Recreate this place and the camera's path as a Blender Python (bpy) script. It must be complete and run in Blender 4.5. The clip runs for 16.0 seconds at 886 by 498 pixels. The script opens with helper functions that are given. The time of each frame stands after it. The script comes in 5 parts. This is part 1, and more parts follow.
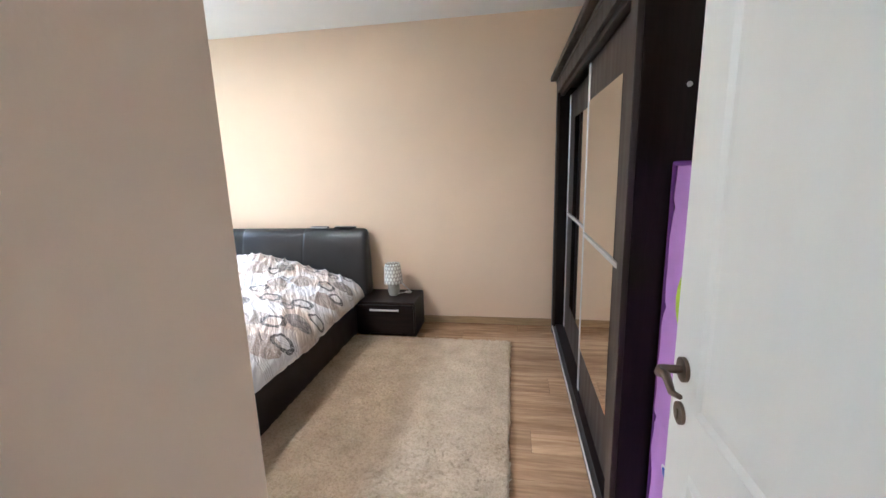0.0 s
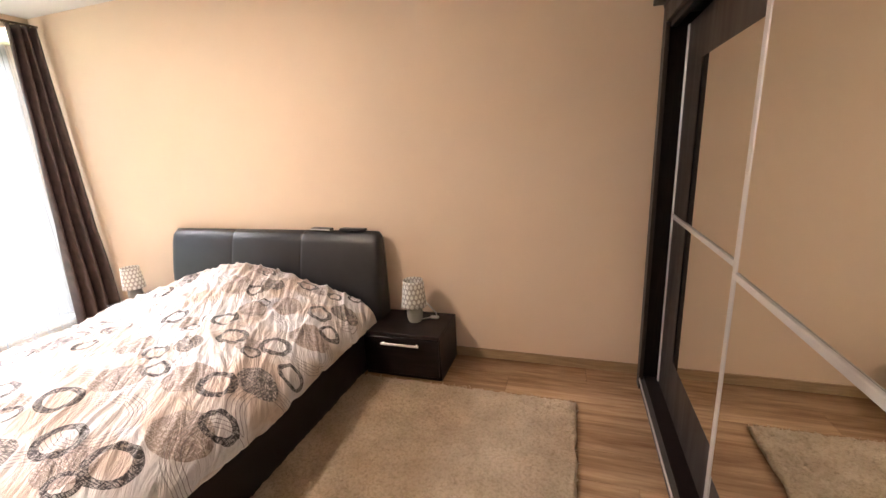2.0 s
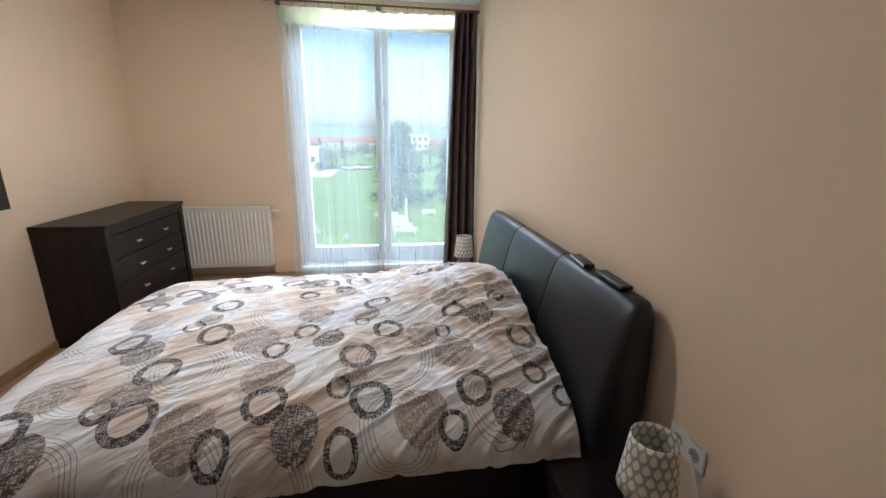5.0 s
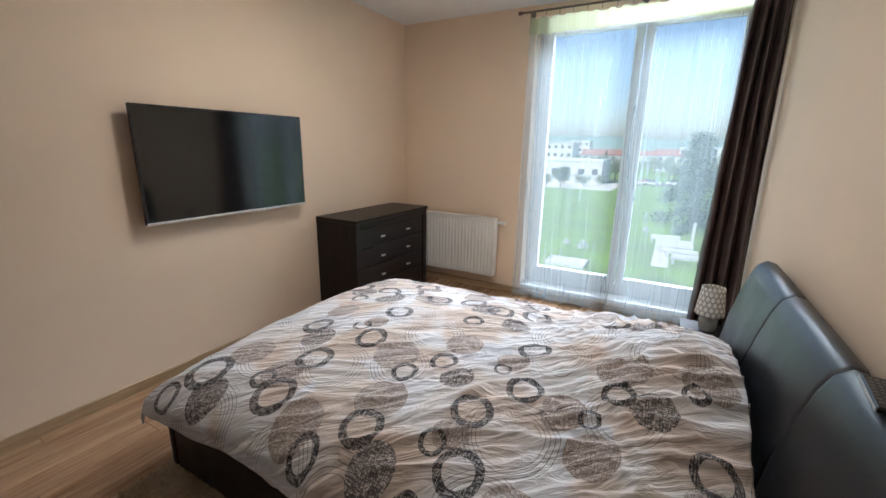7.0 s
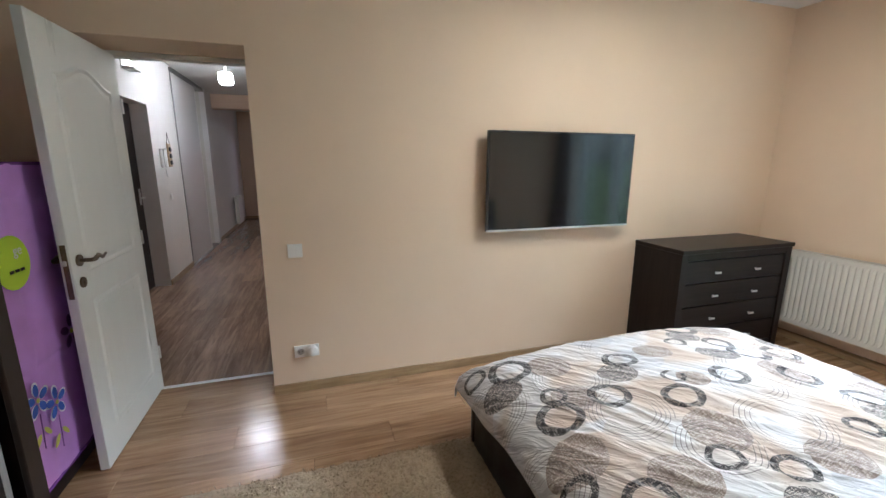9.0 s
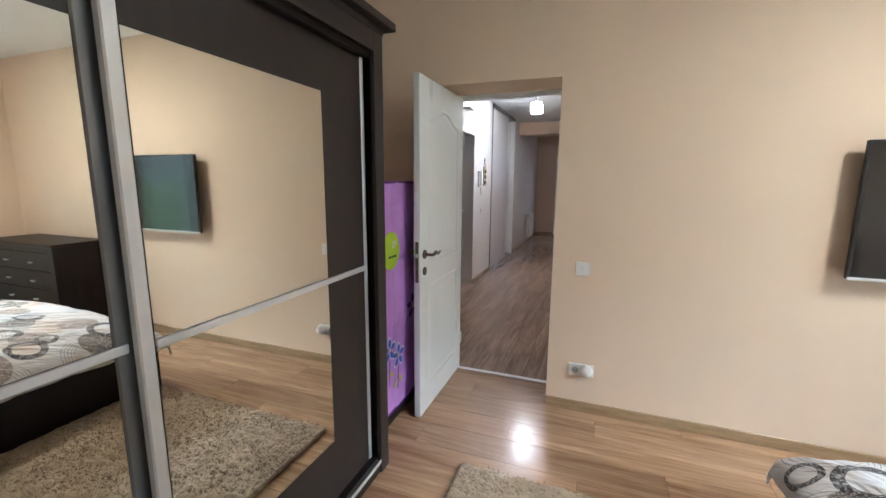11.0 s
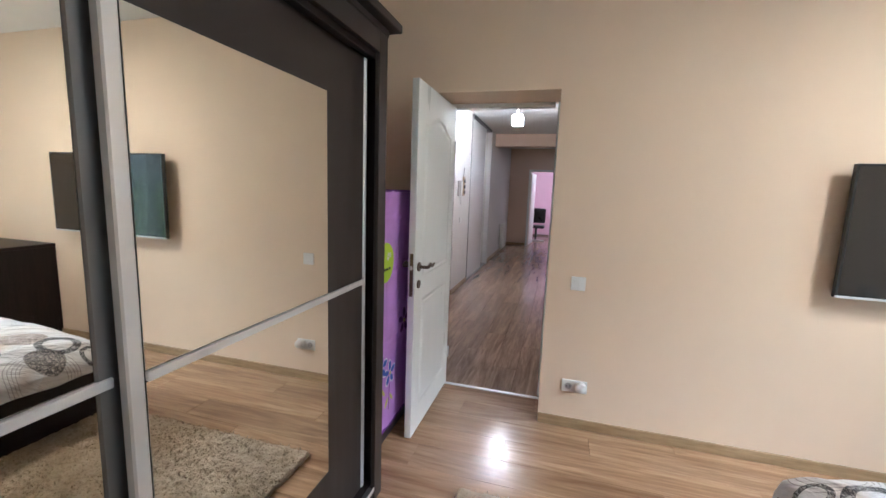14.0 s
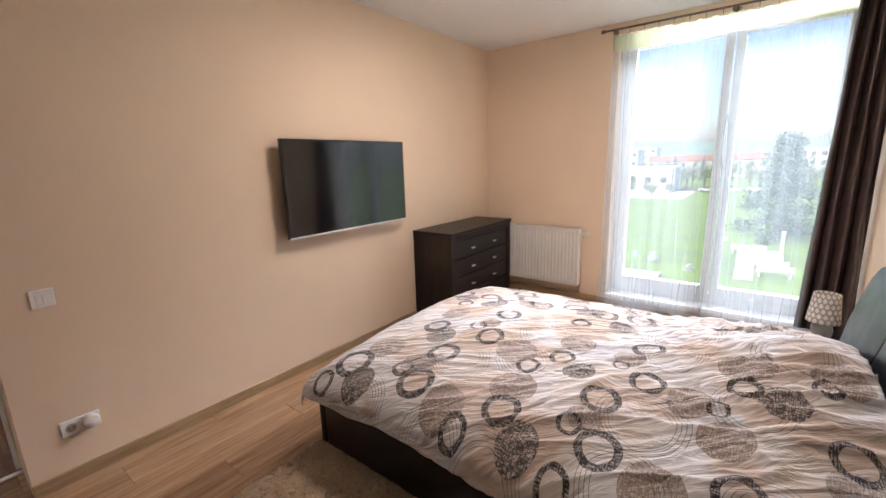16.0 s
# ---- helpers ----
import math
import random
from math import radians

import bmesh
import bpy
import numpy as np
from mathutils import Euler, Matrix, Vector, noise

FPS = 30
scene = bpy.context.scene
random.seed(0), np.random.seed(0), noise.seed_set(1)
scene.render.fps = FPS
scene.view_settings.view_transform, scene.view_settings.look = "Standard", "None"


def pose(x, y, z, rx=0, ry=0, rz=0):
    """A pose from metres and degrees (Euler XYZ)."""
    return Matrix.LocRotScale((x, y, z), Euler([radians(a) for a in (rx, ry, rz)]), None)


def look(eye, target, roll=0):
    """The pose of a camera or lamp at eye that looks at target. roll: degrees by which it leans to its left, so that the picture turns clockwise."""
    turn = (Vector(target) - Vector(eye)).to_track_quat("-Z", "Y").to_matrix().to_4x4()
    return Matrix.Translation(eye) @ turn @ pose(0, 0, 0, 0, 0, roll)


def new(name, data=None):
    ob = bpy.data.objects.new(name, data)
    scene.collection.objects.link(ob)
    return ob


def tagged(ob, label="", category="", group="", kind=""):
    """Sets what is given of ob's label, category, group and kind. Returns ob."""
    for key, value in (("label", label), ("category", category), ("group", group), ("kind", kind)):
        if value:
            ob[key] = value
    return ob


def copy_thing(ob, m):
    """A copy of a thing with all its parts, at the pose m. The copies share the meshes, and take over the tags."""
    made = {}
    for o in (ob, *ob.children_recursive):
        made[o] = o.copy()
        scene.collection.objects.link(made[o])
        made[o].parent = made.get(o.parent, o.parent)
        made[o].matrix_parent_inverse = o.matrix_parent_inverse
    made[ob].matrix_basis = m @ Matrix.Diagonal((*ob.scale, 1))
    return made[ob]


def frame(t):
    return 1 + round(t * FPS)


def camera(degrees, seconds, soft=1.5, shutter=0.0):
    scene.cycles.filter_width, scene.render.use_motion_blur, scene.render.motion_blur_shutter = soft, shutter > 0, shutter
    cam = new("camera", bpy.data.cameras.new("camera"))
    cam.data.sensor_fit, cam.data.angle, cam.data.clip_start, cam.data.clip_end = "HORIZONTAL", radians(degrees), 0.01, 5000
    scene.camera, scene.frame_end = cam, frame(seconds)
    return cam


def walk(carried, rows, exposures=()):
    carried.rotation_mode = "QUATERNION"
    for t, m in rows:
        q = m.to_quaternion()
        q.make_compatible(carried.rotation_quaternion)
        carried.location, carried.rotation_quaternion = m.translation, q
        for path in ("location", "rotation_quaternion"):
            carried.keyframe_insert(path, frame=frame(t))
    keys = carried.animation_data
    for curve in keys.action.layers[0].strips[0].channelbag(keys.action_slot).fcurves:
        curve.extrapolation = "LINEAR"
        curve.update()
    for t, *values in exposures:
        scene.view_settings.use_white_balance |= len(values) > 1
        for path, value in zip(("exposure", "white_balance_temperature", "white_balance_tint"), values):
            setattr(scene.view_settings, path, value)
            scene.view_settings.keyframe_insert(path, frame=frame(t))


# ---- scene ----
cam = camera(94.7, 16.0)
PATH = [
    (0, (0.341, -0.452, 1.447), (0.01, 1.481, 1.054), -1.7),
    (0.5, (0.348, -0.258, 1.445), (-0.058, 1.644, 0.976), -2.5),
    (1, (0.304, 0.023, 1.446), (-0.135, 1.914, 0.966), -2.3),
    (1.5, (0.261, 0.319, 1.454), (-0.223, 2.193, 0.952), -2.5),
    (2, (0.281, 0.606, 1.462), (-0.315, 2.452, 0.974), -2.9),
    (2.5, (0.28, 0.898, 1.439), (-0.439, 2.698, 0.945), -1.8),
    (3, (0.232, 1.167, 1.447), (-0.846, 2.763, 0.91), -0.6),
    (3.5, (0.231, 1.447, 1.441), (-1.24, 2.692, 0.908), 0.4),
    (3.7, (0.226, 1.553, 1.438), (-1.35, 2.651, 0.881), 0.3),
    (5.8, (0.059, 2.518, 1.449), (-1.871, 2.386, 0.941), 1.9),
    (6, (-0.003, 2.556, 1.456), (-1.919, 2.317, 0.935), 1.9),
    (6.5, (-0.103, 2.593, 1.463), (-1.953, 2.042, 0.939), 1.5),
    (7, (-0.233, 2.625, 1.457), (-1.928, 1.683, 0.966), 1.0),
    (7.5, (-0.292, 2.627, 1.454), (-1.811, 1.42, 0.97), 0.6),
    (8, (-0.25, 2.586, 1.46), (-1.509, 1.102, 0.998), 0.0),
    (8.5, (-0.296, 2.562, 1.464), (-1.192, 0.828, 1.026), -0.3),
    (9, (-0.298, 2.551, 1.449), (-0.894, 0.688, 1.032), 0.2),
    (9.5, (-0.24, 2.547, 1.456), (-0.606, 0.624, 1.046), 1.2),
    (10, (-0.224, 2.543, 1.456), (-0.241, 0.583, 1.057), 1.0),
    (10.2, (-0.244, 2.548, 1.443), (-0.092, 0.591, 1.059), 0.6),
    (12.3, (-0.19, 2.608, 1.462), (0.933, 0.975, 1.191), 2.6),
    (12.5, (-0.186, 2.611, 1.463), (0.962, 0.996, 1.193), 2.8),
    (13, (-0.173, 2.614, 1.462), (0.967, 0.993, 1.187), 3.3),
    (13.5, (-0.162, 2.596, 1.465), (0.807, 0.87, 1.176), 3.2),
    (14, (-0.043, 2.536, 1.452), (0.494, 0.631, 1.166), 2.1),
    (14.5, (0.059, 2.477, 1.492), (-0.039, 0.505, 1.175), 0.2),
    (15, (0.009, 2.461, 1.517), (-0.681, 0.618, 1.164), 0.2),
    (15.5, (0.002, 2.482, 1.493), (-1.199, 0.925, 1.128), -0.7),
    (16, (0.117, 2.51, 1.48), (-1.436, 1.323, 1.059), -1.6),
]
EXPOSURES = [(0, 2.05, 5200, 8), (0.5, 1.9, 5400, 13), (1.0, 1.75, 6200, 18), (1.4, 1.75, 6500, 20), (2.0, 1.7, 6900, 22), (2.6, 1.6, 6600, 20), (3.0, 1.3, 6400, 20), (3.5, 1.05, 6350, 19), (3.7, 0.9, 6200, 16), (5.8, 0.6, 5700, 10), (7.5, 0.4, 5750, 10), (8.0, 0.55, 6100, 11), (9, 1.0, 5500, 5), (10.2, 1.45, 5300, 2), (12.3, 1.6, 5550, 12), (13.5, 1.6, 5550, 12), (14.5, 1.6, 5150, 4), (15.2, 1.4, 5500, 7), (16, 0.9, 6350, 21)]
walk(cam, [(t, look(eye, target, lean)) for t, eye, target, lean in PATH], EXPOSURES)

# ---- exposure is keyed with the walk; world, sun and lamps ----
world = bpy.data.worlds.new("world")
scene.world = world
world.use_nodes = True
wn = world.node_tree
bg = wn.nodes["Background"]
sky = wn.nodes.new("ShaderNodeTexSky")
sky.sky_type = "NISHITA"
sky.sun_disc = False
sky.dust_density, sky.air_density, sky.ozone_density = 2.5, 1.0, 0.7
sky.sun_elevation, sky.sun_rotation = radians(50), radians(110)
bg.inputs["Strength"].default_value = 0.15
wn.links.new(sky.outputs["Color"], bg.inputs["Color"])

sun = new("sun", bpy.data.lights.new("sun", "SUN"))
sun.data.energy, sun.data.angle, sun.data.color = 4.6, radians(0.5), (1.0, 0.95, 0.87)
sun.matrix_world = look((30, -12, 40), (0, 0, 0))

SKY_GLOW = 1150.0
skylamp = new("window_daylight", bpy.data.lights.new("window_daylight", "AREA"))
skylamp.data.shape, skylamp.data.size, skylamp.data.size_y = "RECTANGLE", 2.6, 2.2
skylamp.data.energy, skylamp.data.color = SKY_GLOW, (0.93, 0.97, 1.0)
skylamp.matrix_world = look((-8.5, 3.3, 5.1), (-4.0, 2.3, 1.3))

# the part of the sky's light that comes in flat, from the top of the window's opening
flatlamp = new("window_daylight_flat", bpy.data.lights.new("window_daylight_flat", "AREA"))
flatlamp.data.shape, flatlamp.data.size, flatlamp.data.size_y = "RECTANGLE", 1.6, 0.11
flatlamp.data.energy, flatlamp.data.color = 4.0, (0.93, 0.97, 1.0)
flatlamp.data.spread = radians(80)
flatlamp.matrix_world = look((-4.11, 2.22, 2.49), (-0.5, 1.6, 1.3))

# ---- materials ----
def tree(name):
    m = bpy.data.materials.new(name)
    m.use_nodes = True
    t = m.node_tree
    return m, t, t.nodes["Principled BSDF"]


def node(t, kind, **vals):
    n = t.nodes.new(kind)
    for k, v in vals.items():
        n.inputs[k.replace("_", " ")].default_value = v
    return n


def coords(t, scale=(1, 1, 1), kind="Object"):
    tc = t.nodes.new("ShaderNodeTexCoord")
    mp = node(t, "ShaderNodeMapping", Scale=scale)
    t.links.new(tc.outputs[kind], mp.inputs["Vector"])
    return mp.outputs["Vector"]


def ramp(t, fac, stops):
    r = t.nodes.new("ShaderNodeValToRGB")
    r.color_ramp.elements[0].position, r.color_ramp.elements[0].color = stops[0][0], (*stops[0][1], 1)
    r.color_ramp.elements[1].position, r.color_ramp.elements[1].color = stops[-1][0], (*stops[-1][1], 1)
    for p, c in stops[1:-1]:
        r.color_ramp.elements.new(p).color = (*c, 1)
    t.links.new(fac, r.inputs["Fac"])
    return r.outputs["Color"]


def bump(t, p, height, strength=0.2, distance=0.01):
    b = node(t, "ShaderNodeBump", Strength=strength, Distance=distance)
    t.links.new(height, b.inputs["Height"])
    t.links.new(b.outputs["Normal"], p.inputs["Normal"])


def plain(name, color, rough=0.5, metal=0.0, vary=0.06, scale=6.0, grain=220.0, relief=0.05, stretch=(1, 1, 1)):
    """Paint, plastic, metal or lacquer: slow variation of tone and gloss with a fine grain."""
    m, t, p = tree(name)
    v = coords(t, stretch)
    slow = node(t, "ShaderNodeTexNoise", Scale=scale, Detail=3.0)
    fine = node(t, "ShaderNodeTexNoise", Scale=grain, Detail=2.0)
    t.links.new(v, slow.inputs["Vector"])
    t.links.new(v, fine.inputs["Vector"])
    lo = tuple(c * (1 - vary) for c in color)
    hi = tuple(min(1, c * (1 + vary)) for c in color)
    t.links.new(ramp(t, slow.outputs["Fac"], [(0.3, lo), (0.7, hi)]), p.inputs["Base Color"])
    rr = ramp(t, slow.outputs["Fac"], [(0.3, (rough * 0.85,) * 3), (0.7, (min(1, rough * 1.15),) * 3)])
    t.links.new(rr, p.inputs["Roughness"])
    p.inputs["Metallic"].default_value = metal
    if relief:
        bump(t, p, fine.outputs["Fac"], relief, 0.002)
    return m


def wood(name, dark, light, rough=0.35, along="x", grain=1.0, each=0.0, relief=0.06):
    """Wood grain along one axis; each: how much pieces differ from one another."""
    m, t, p = tree(name)
    s = {"x": (1.2, 14, 14), "y": (14, 1.2, 14), "z": (14, 14, 1.2)}[along]
    tc = t.nodes.new("ShaderNodeTexCoord")
    info = t.nodes.new("ShaderNodeObjectInfo")
    mul = t.nodes.new("ShaderNodeVectorMath")
    mul.operation = "SCALE"
    mul.inputs[0].default_value = (31.0, 17.0, 9.0)
    t.links.new(info.outputs["Random"], mul.inputs["Scale"])
    add = t.nodes.new("ShaderNodeVectorMath")
    t.links.new(tc.outputs["Object"], add.inputs[0])
    t.links.new(mul.outputs["Vector"], add.inputs[1])
    mp = node(t, "ShaderNodeMapping", Scale=tuple(a * grain for a in s))
    t.links.new(add.outputs["Vector"], mp.inputs["Vector"])
    n1 = node(t, "ShaderNodeTexNoise", Scale=1.0, Detail=6.0, Roughness=0.62, Distortion=0.9)
    n2 = node(t, "ShaderNodeTexNoise", Scale=6.0, Detail=4.0, Roughness=0.6)
    t.links.new(mp.outputs["Vector"], n1.inputs["Vector"])
    t.links.new(mp.outputs["Vector"], n2.inputs["Vector"])
    mid = tuple((a + b) / 2 for a, b in zip(dark, light))
    c1 = ramp(t, n1.outputs["Fac"], [(0.32, dark), (0.5, mid), (0.66, light)])
    mix = t.nodes.new("ShaderNodeMix")
    mix.data_type, mix.blend_type = "RGBA", "MULTIPLY"
    mix.inputs["Factor"].default_value = 0.45
    t.links.new(c1, mix.inputs["A"])
    t.links.new(ramp(t, n2.outputs["Fac"], [(0.35, (0.55, 0.5, 0.45)), (0.6, (1, 1, 1))]), mix.inputs["B"])
    hsv = t.nodes.new("ShaderNodeHueSaturation")
    mr = node(t, "ShaderNodeMapRange", To_Min=1 - each, To_Max=1 + each)
    t.links.new(info.outputs["Random"], mr.inputs["Value"])
    t.links.new(mr.outputs["Result"], hsv.inputs["Value"])
    t.links.new(mix.outputs["Result"], hsv.inputs["Color"])
    t.links.new(hsv.outputs["Color"], p.inputs["Base Color"])
    p.inputs["Roughness"].default_value = rough
    bump(t, p, n2.outputs["Fac"], relief, 0.002)
    return m


M_WALL = plain("peach_wall_paint", (0.80, 0.64, 0.485), 0.85, vary=0.02, scale=2.5, grain=160, relief=0.12)
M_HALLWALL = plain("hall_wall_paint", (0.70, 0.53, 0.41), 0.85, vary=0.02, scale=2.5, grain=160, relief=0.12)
M_WHITEWALL = plain("white_wall_paint", (0.72, 0.70, 0.69), 0.8, vary=0.02, grain=160, relief=0.1)
M_PINK = plain("pink_wall_paint", (0.75, 0.52, 0.62), 0.8, vary=0.02)
M_CEIL = plain("ceiling_paint", (0.78, 0.78, 0.77), 0.9, vary=0.02, scale=2.0, grain=140, relief=0.1)
M_DOOR = plain("white_door_lacquer", (0.78, 0.80, 0.78), 0.32, vary=0.02, scale=4, grain=90, relief=0.05, stretch=(3, 3, 0.6))
M_PVC = plain("white_window_plastic", (0.78, 0.80, 0.80), 0.3, vary=0.02, relief=0.0)
M_PLASTIC = plain("white_switch_plastic", (0.86, 0.86, 0.85), 0.35, vary=0.02, relief=0.0)
M_WENGE = wood("wenge_foil", (0.007, 0.0045, 0.0045), (0.018, 0.012, 0.011), 0.36, "z", 2.0)
M_WENGE_H = wood("wenge_foil_across", (0.007, 0.0045, 0.0045), (0.018, 0.012, 0.011), 0.36, "x", 2.0)
M_TAUPE = plain("taupe_door_panel", (0.038, 0.030, 0.027), 0.40, vary=0.08, scale=5, grain=120, relief=0.05, stretch=(4, 4, 0.4))
M_ALU = plain("brushed_aluminium", (0.72, 0.72, 0.72), 0.38, 0.55, vary=0.05, grain=300, relief=0.03, stretch=(1, 1, 0.05))
M_ALU_DARK = plain("grey_aluminium", (0.22, 0.22, 0.22), 0.35, 0.8, vary=0.05, relief=0.02)
M_BRONZE = plain("antique_bronze", (0.16, 0.12, 0.09), 0.38, 0.85, vary=0.2, scale=40, relief=0.02)
M_LEATHER = plain("black_faux_leather", (0.014, 0.015, 0.018), 0.35, vary=0.15, scale=8, grain=260, relief=0.25)
M_BEDSIDE = plain("dark_brown_faux_leather", (0.016, 0.011, 0.011), 0.42, vary=0.15, scale=8, grain=260, relief=0.25)
M_BASE = wood("baseboard_wood", (0.34, 0.23, 0.12), (0.50, 0.36, 0.21), 0.4, "x", 1.0)
M_BASE_Y = wood("baseboard_wood_across", (0.34, 0.23, 0.12), (0.50, 0.36, 0.21), 0.4, "y", 1.0)
M_PLANK = wood("laminate_oak", (0.26, 0.147, 0.078), (0.54, 0.355, 0.21), 0.19, "x", 0.7, each=0.14, relief=0.03)
M_PLANK_Y = wood("laminate_hall", (0.20, 0.13, 0.088), (0.43, 0.30, 0.215), 0.20, "y", 1.0, each=0.14, relief=0.03)
M_UNDER = plain("joint_shadow_board", (0.10, 0.06, 0.04), 0.8)
M_BLACK = plain("black_plastic", (0.012, 0.012, 0.013), 0.3, vary=0.1, relief=0.02)
M_RAD = plain("radiator_enamel", (0.76, 0.76, 0.72), 0.35, vary=0.02, relief=0.0)
M_STONE = plain("concrete", (0.45, 0.43, 0.40), 0.9, vary=0.1)


def mirror_material():
    m, t, p = tree("mirror_silver")
    p.inputs["Base Color"].default_value = (0.80, 0.79, 0.73, 1)
    p.inputs["Metallic"].default_value = 1.0
    p.inputs["Roughness"].default_value = 0.012
    return m


def screen_material():
    m, t, p = tree("tv_screen_glass")
    p.inputs["Base Color"].default_value = (0.006, 0.006, 0.007, 1)
    p.inputs["Roughness"].default_value = 0.09
    p.inputs["Specular IOR Level"].default_value = 0.75
    return m


def glass_material():
    m, t, p = tree("window_glass")
    p.inputs["Base Color"].default_value = (0.96, 0.98, 0.97, 1)
    p.inputs["Roughness"].default_value = 0.0
    p.inputs["IOR"].default_value = 1.05
    p.inputs["Transmission Weight"].default_value = 1.0
    return m


def sheer_material(name, color, clear):
    m, t, p = tree(name)
    out = t.nodes["Material Output"]
    tr = t.nodes.new("ShaderNodeBsdfTransparent")
    tl = t.nodes.new("ShaderNodeBsdfTranslucent")
    df = t.nodes.new("ShaderNodeBsdfDiffuse")
    tl.inputs["Color"].default_value = df.inputs["Color"].default_value = (*color, 1)
    a = t.nodes.new("ShaderNodeMixShader")
    b = t.nodes.new("ShaderNodeMixShader")
    weave = node(t, "ShaderNodeTexNoise", Scale=3.0, Detail=0.5)
    t.links.new(coords(t, (1, 6, 0.16)), weave.inputs["Vector"])
    # gathered folds: narrow upright bands where the cloth lies double
    mr = node(t, "ShaderNodeMapRange", From_Min=0.0, From_Max=1.0, To_Min=0.0, To_Max=1.0)
    band = ramp(t, weave.outputs["Fac"], [(0.0, (clear + 0.03,) * 3), (0.44, (clear + 0.03,) * 3), (0.47, (clear - 0.14,) * 3), (0.50, (clear + 0.01,) * 3), (0.60, (clear,) * 3), (0.64, (clear - 0.05,) * 3), (1.0, (clear - 0.03,) * 3)])
    t.links.new(band, mr.inputs["Value"])
    t.links.new(tl.outputs[0], a.inputs[1])
    t.links.new(df.outputs[0], a.inputs[2])
    a.inputs[0].default_value = 0.35
    t.links.new(mr.outputs["Result"], b.inputs[0])
    t.links.new(a.outputs[0], b.inputs[1])
    t.links.new(tr.outputs[0], b.inputs[2])
    t.links.new(b.outputs[0], out.inputs["Surface"])
    return m


for dull in (M_WENGE, M_WENGE_H, M_TAUPE, M_BEDSIDE):
    dull.node_tree.nodes["Principled BSDF"].inputs["Specular IOR Level"].default_value = 0.28
M_MIRROR, M_SCREEN, M_GLASS = mirror_material(), screen_material(), glass_material()
M_SHEER = sheer_material("sheer_voile", (0.37, 0.44, 0.47), 0.67)
M_SHEER_TOP = sheer_material("sheer_band", (0.46, 0.48, 0.30), 0.16)


def emitter(name, color, strength):
    m, t, p = tree(name)
    p.inputs["Base Color"].default_value = (*color, 1)
    p.inputs["Emission Color"].default_value = (*color, 1)
    p.inputs["Emission Strength"].default_value = strength
    return m


# ---- mesh helpers ----
def box(bm, lo, hi, bevel=0.0, segs=1):
    """Adds a box, with rounded edges where bevel is given."""
    geo = bmesh.ops.create_cube(bm, size=1.0)
    vs = geo["verts"]
    for v in vs:
        v.co = Vector([lo[i] + (v.co[i] + 0.5) * (hi[i] - lo[i]) for i in range(3)])
    if bevel:
        es = {e for v in vs for e in v.link_edges}
        bmesh.ops.bevel(bm, geom=list(es), offset=bevel, segments=segs, affect="EDGES", profile=0.5)
    return vs


def tube(bm, points, radius, sides=10, caps=True):
    """A round rod along a line of points; radius: one number or one for each point."""
    pts = [Vector(p) for p in points]
    rs = radius if isinstance(radius, (list, tuple)) else [radius] * len(pts)
    rings = []
    for i, p in enumerate(pts):
        d = (pts[min(i + 1, len(pts) - 1)] - pts[max(i - 1, 0)]).normalized()
        up = Vector((0, 0, 1)) if abs(d.z) < 0.9 else Vector((1, 0, 0))
        a = d.cross(up).normalized()
        b = d.cross(a).normalized()
        rings.append([bm.verts.new(p + (a * math.cos(k * math.tau / sides) + b * math.sin(k * math.tau / sides)) * rs[i]) for k in range(sides)])
    for r, s in zip(rings, rings[1:]):
        for k in range(sides):
            bm.faces.new((r[k], r[(k + 1) % sides], s[(k + 1) % sides], s[k]))
    if caps:
        bm.faces.new(rings[0])
        bm.faces.new(rings[-1][::-1])


def sheet(bm, nu, nv, fn, closed=False):
    """A grid of faces through fn(u, v), u and v from 0 to 1."""
    g = [[bm.verts.new(fn(i / nu, j / nv)) for j in range(nv + 1)] for i in range(nu + 1)]
    for i in range(nu):
        for j in range(nv):
            bm.faces.new((g[i][j], g[i + 1][j], g[i + 1][j + 1], g[i][j + 1]))
    return g


def part(name, bm, material, parent=None, label="", smooth=False):
    bmesh.ops.recalc_face_normals(bm, faces=bm.faces)
    me = bpy.data.meshes.new(name)
    bm.to_mesh(me)
    bm.free()
    me.materials.append(material)
    if smooth:
        me.shade_smooth()
        if smooth is True:
            me.set_sharp_from_angle(angle=radians(40))
    ob = new(name, me)
    if parent:
        ob.parent = parent
    if label:
        ob["label"] = label
    return ob


def boxpart(name, lo, hi, material, parent=None, bevel=0.002, label=""):
    bm = bmesh.new()
    box(bm, lo, hi, bevel)
    return part(name, bm, material, parent, label)


def thing(name, label, category, at=(0, 0, 0), group=""):
    """An empty at the base of a thing; its parts are built in its own coordinates."""
    ob = new(name)
    ob.location = at
    ob.empty_display_size = 0.1
    return tagged(ob, label, category, group)


def structure(name, lo, hi, material, label="", bevel=0.0):
    return tagged(boxpart(name, lo, hi, material, None, bevel), label, "", "", "structure")


# ---- plan, metres ----
X0, X1 = -4.07, 1.37        # window wall, wall behind the wardrobe
Y0, Y1 = 0.0, 3.18          # door wall, headboard wall
H = 2.65
WT = 0.30                   # wall thickness
WS = 0.40                   # thickness of the door wall
DOOR_W, DOOR_H = 0.83, 2.05
WIN_Y0, WIN_Y1, WIN_Z0, WIN_Z1 = 1.395, 3.06, 0.09, 2.555
HX0, HX1, HY0 = -0.95, 1.40, -9.0   # hall

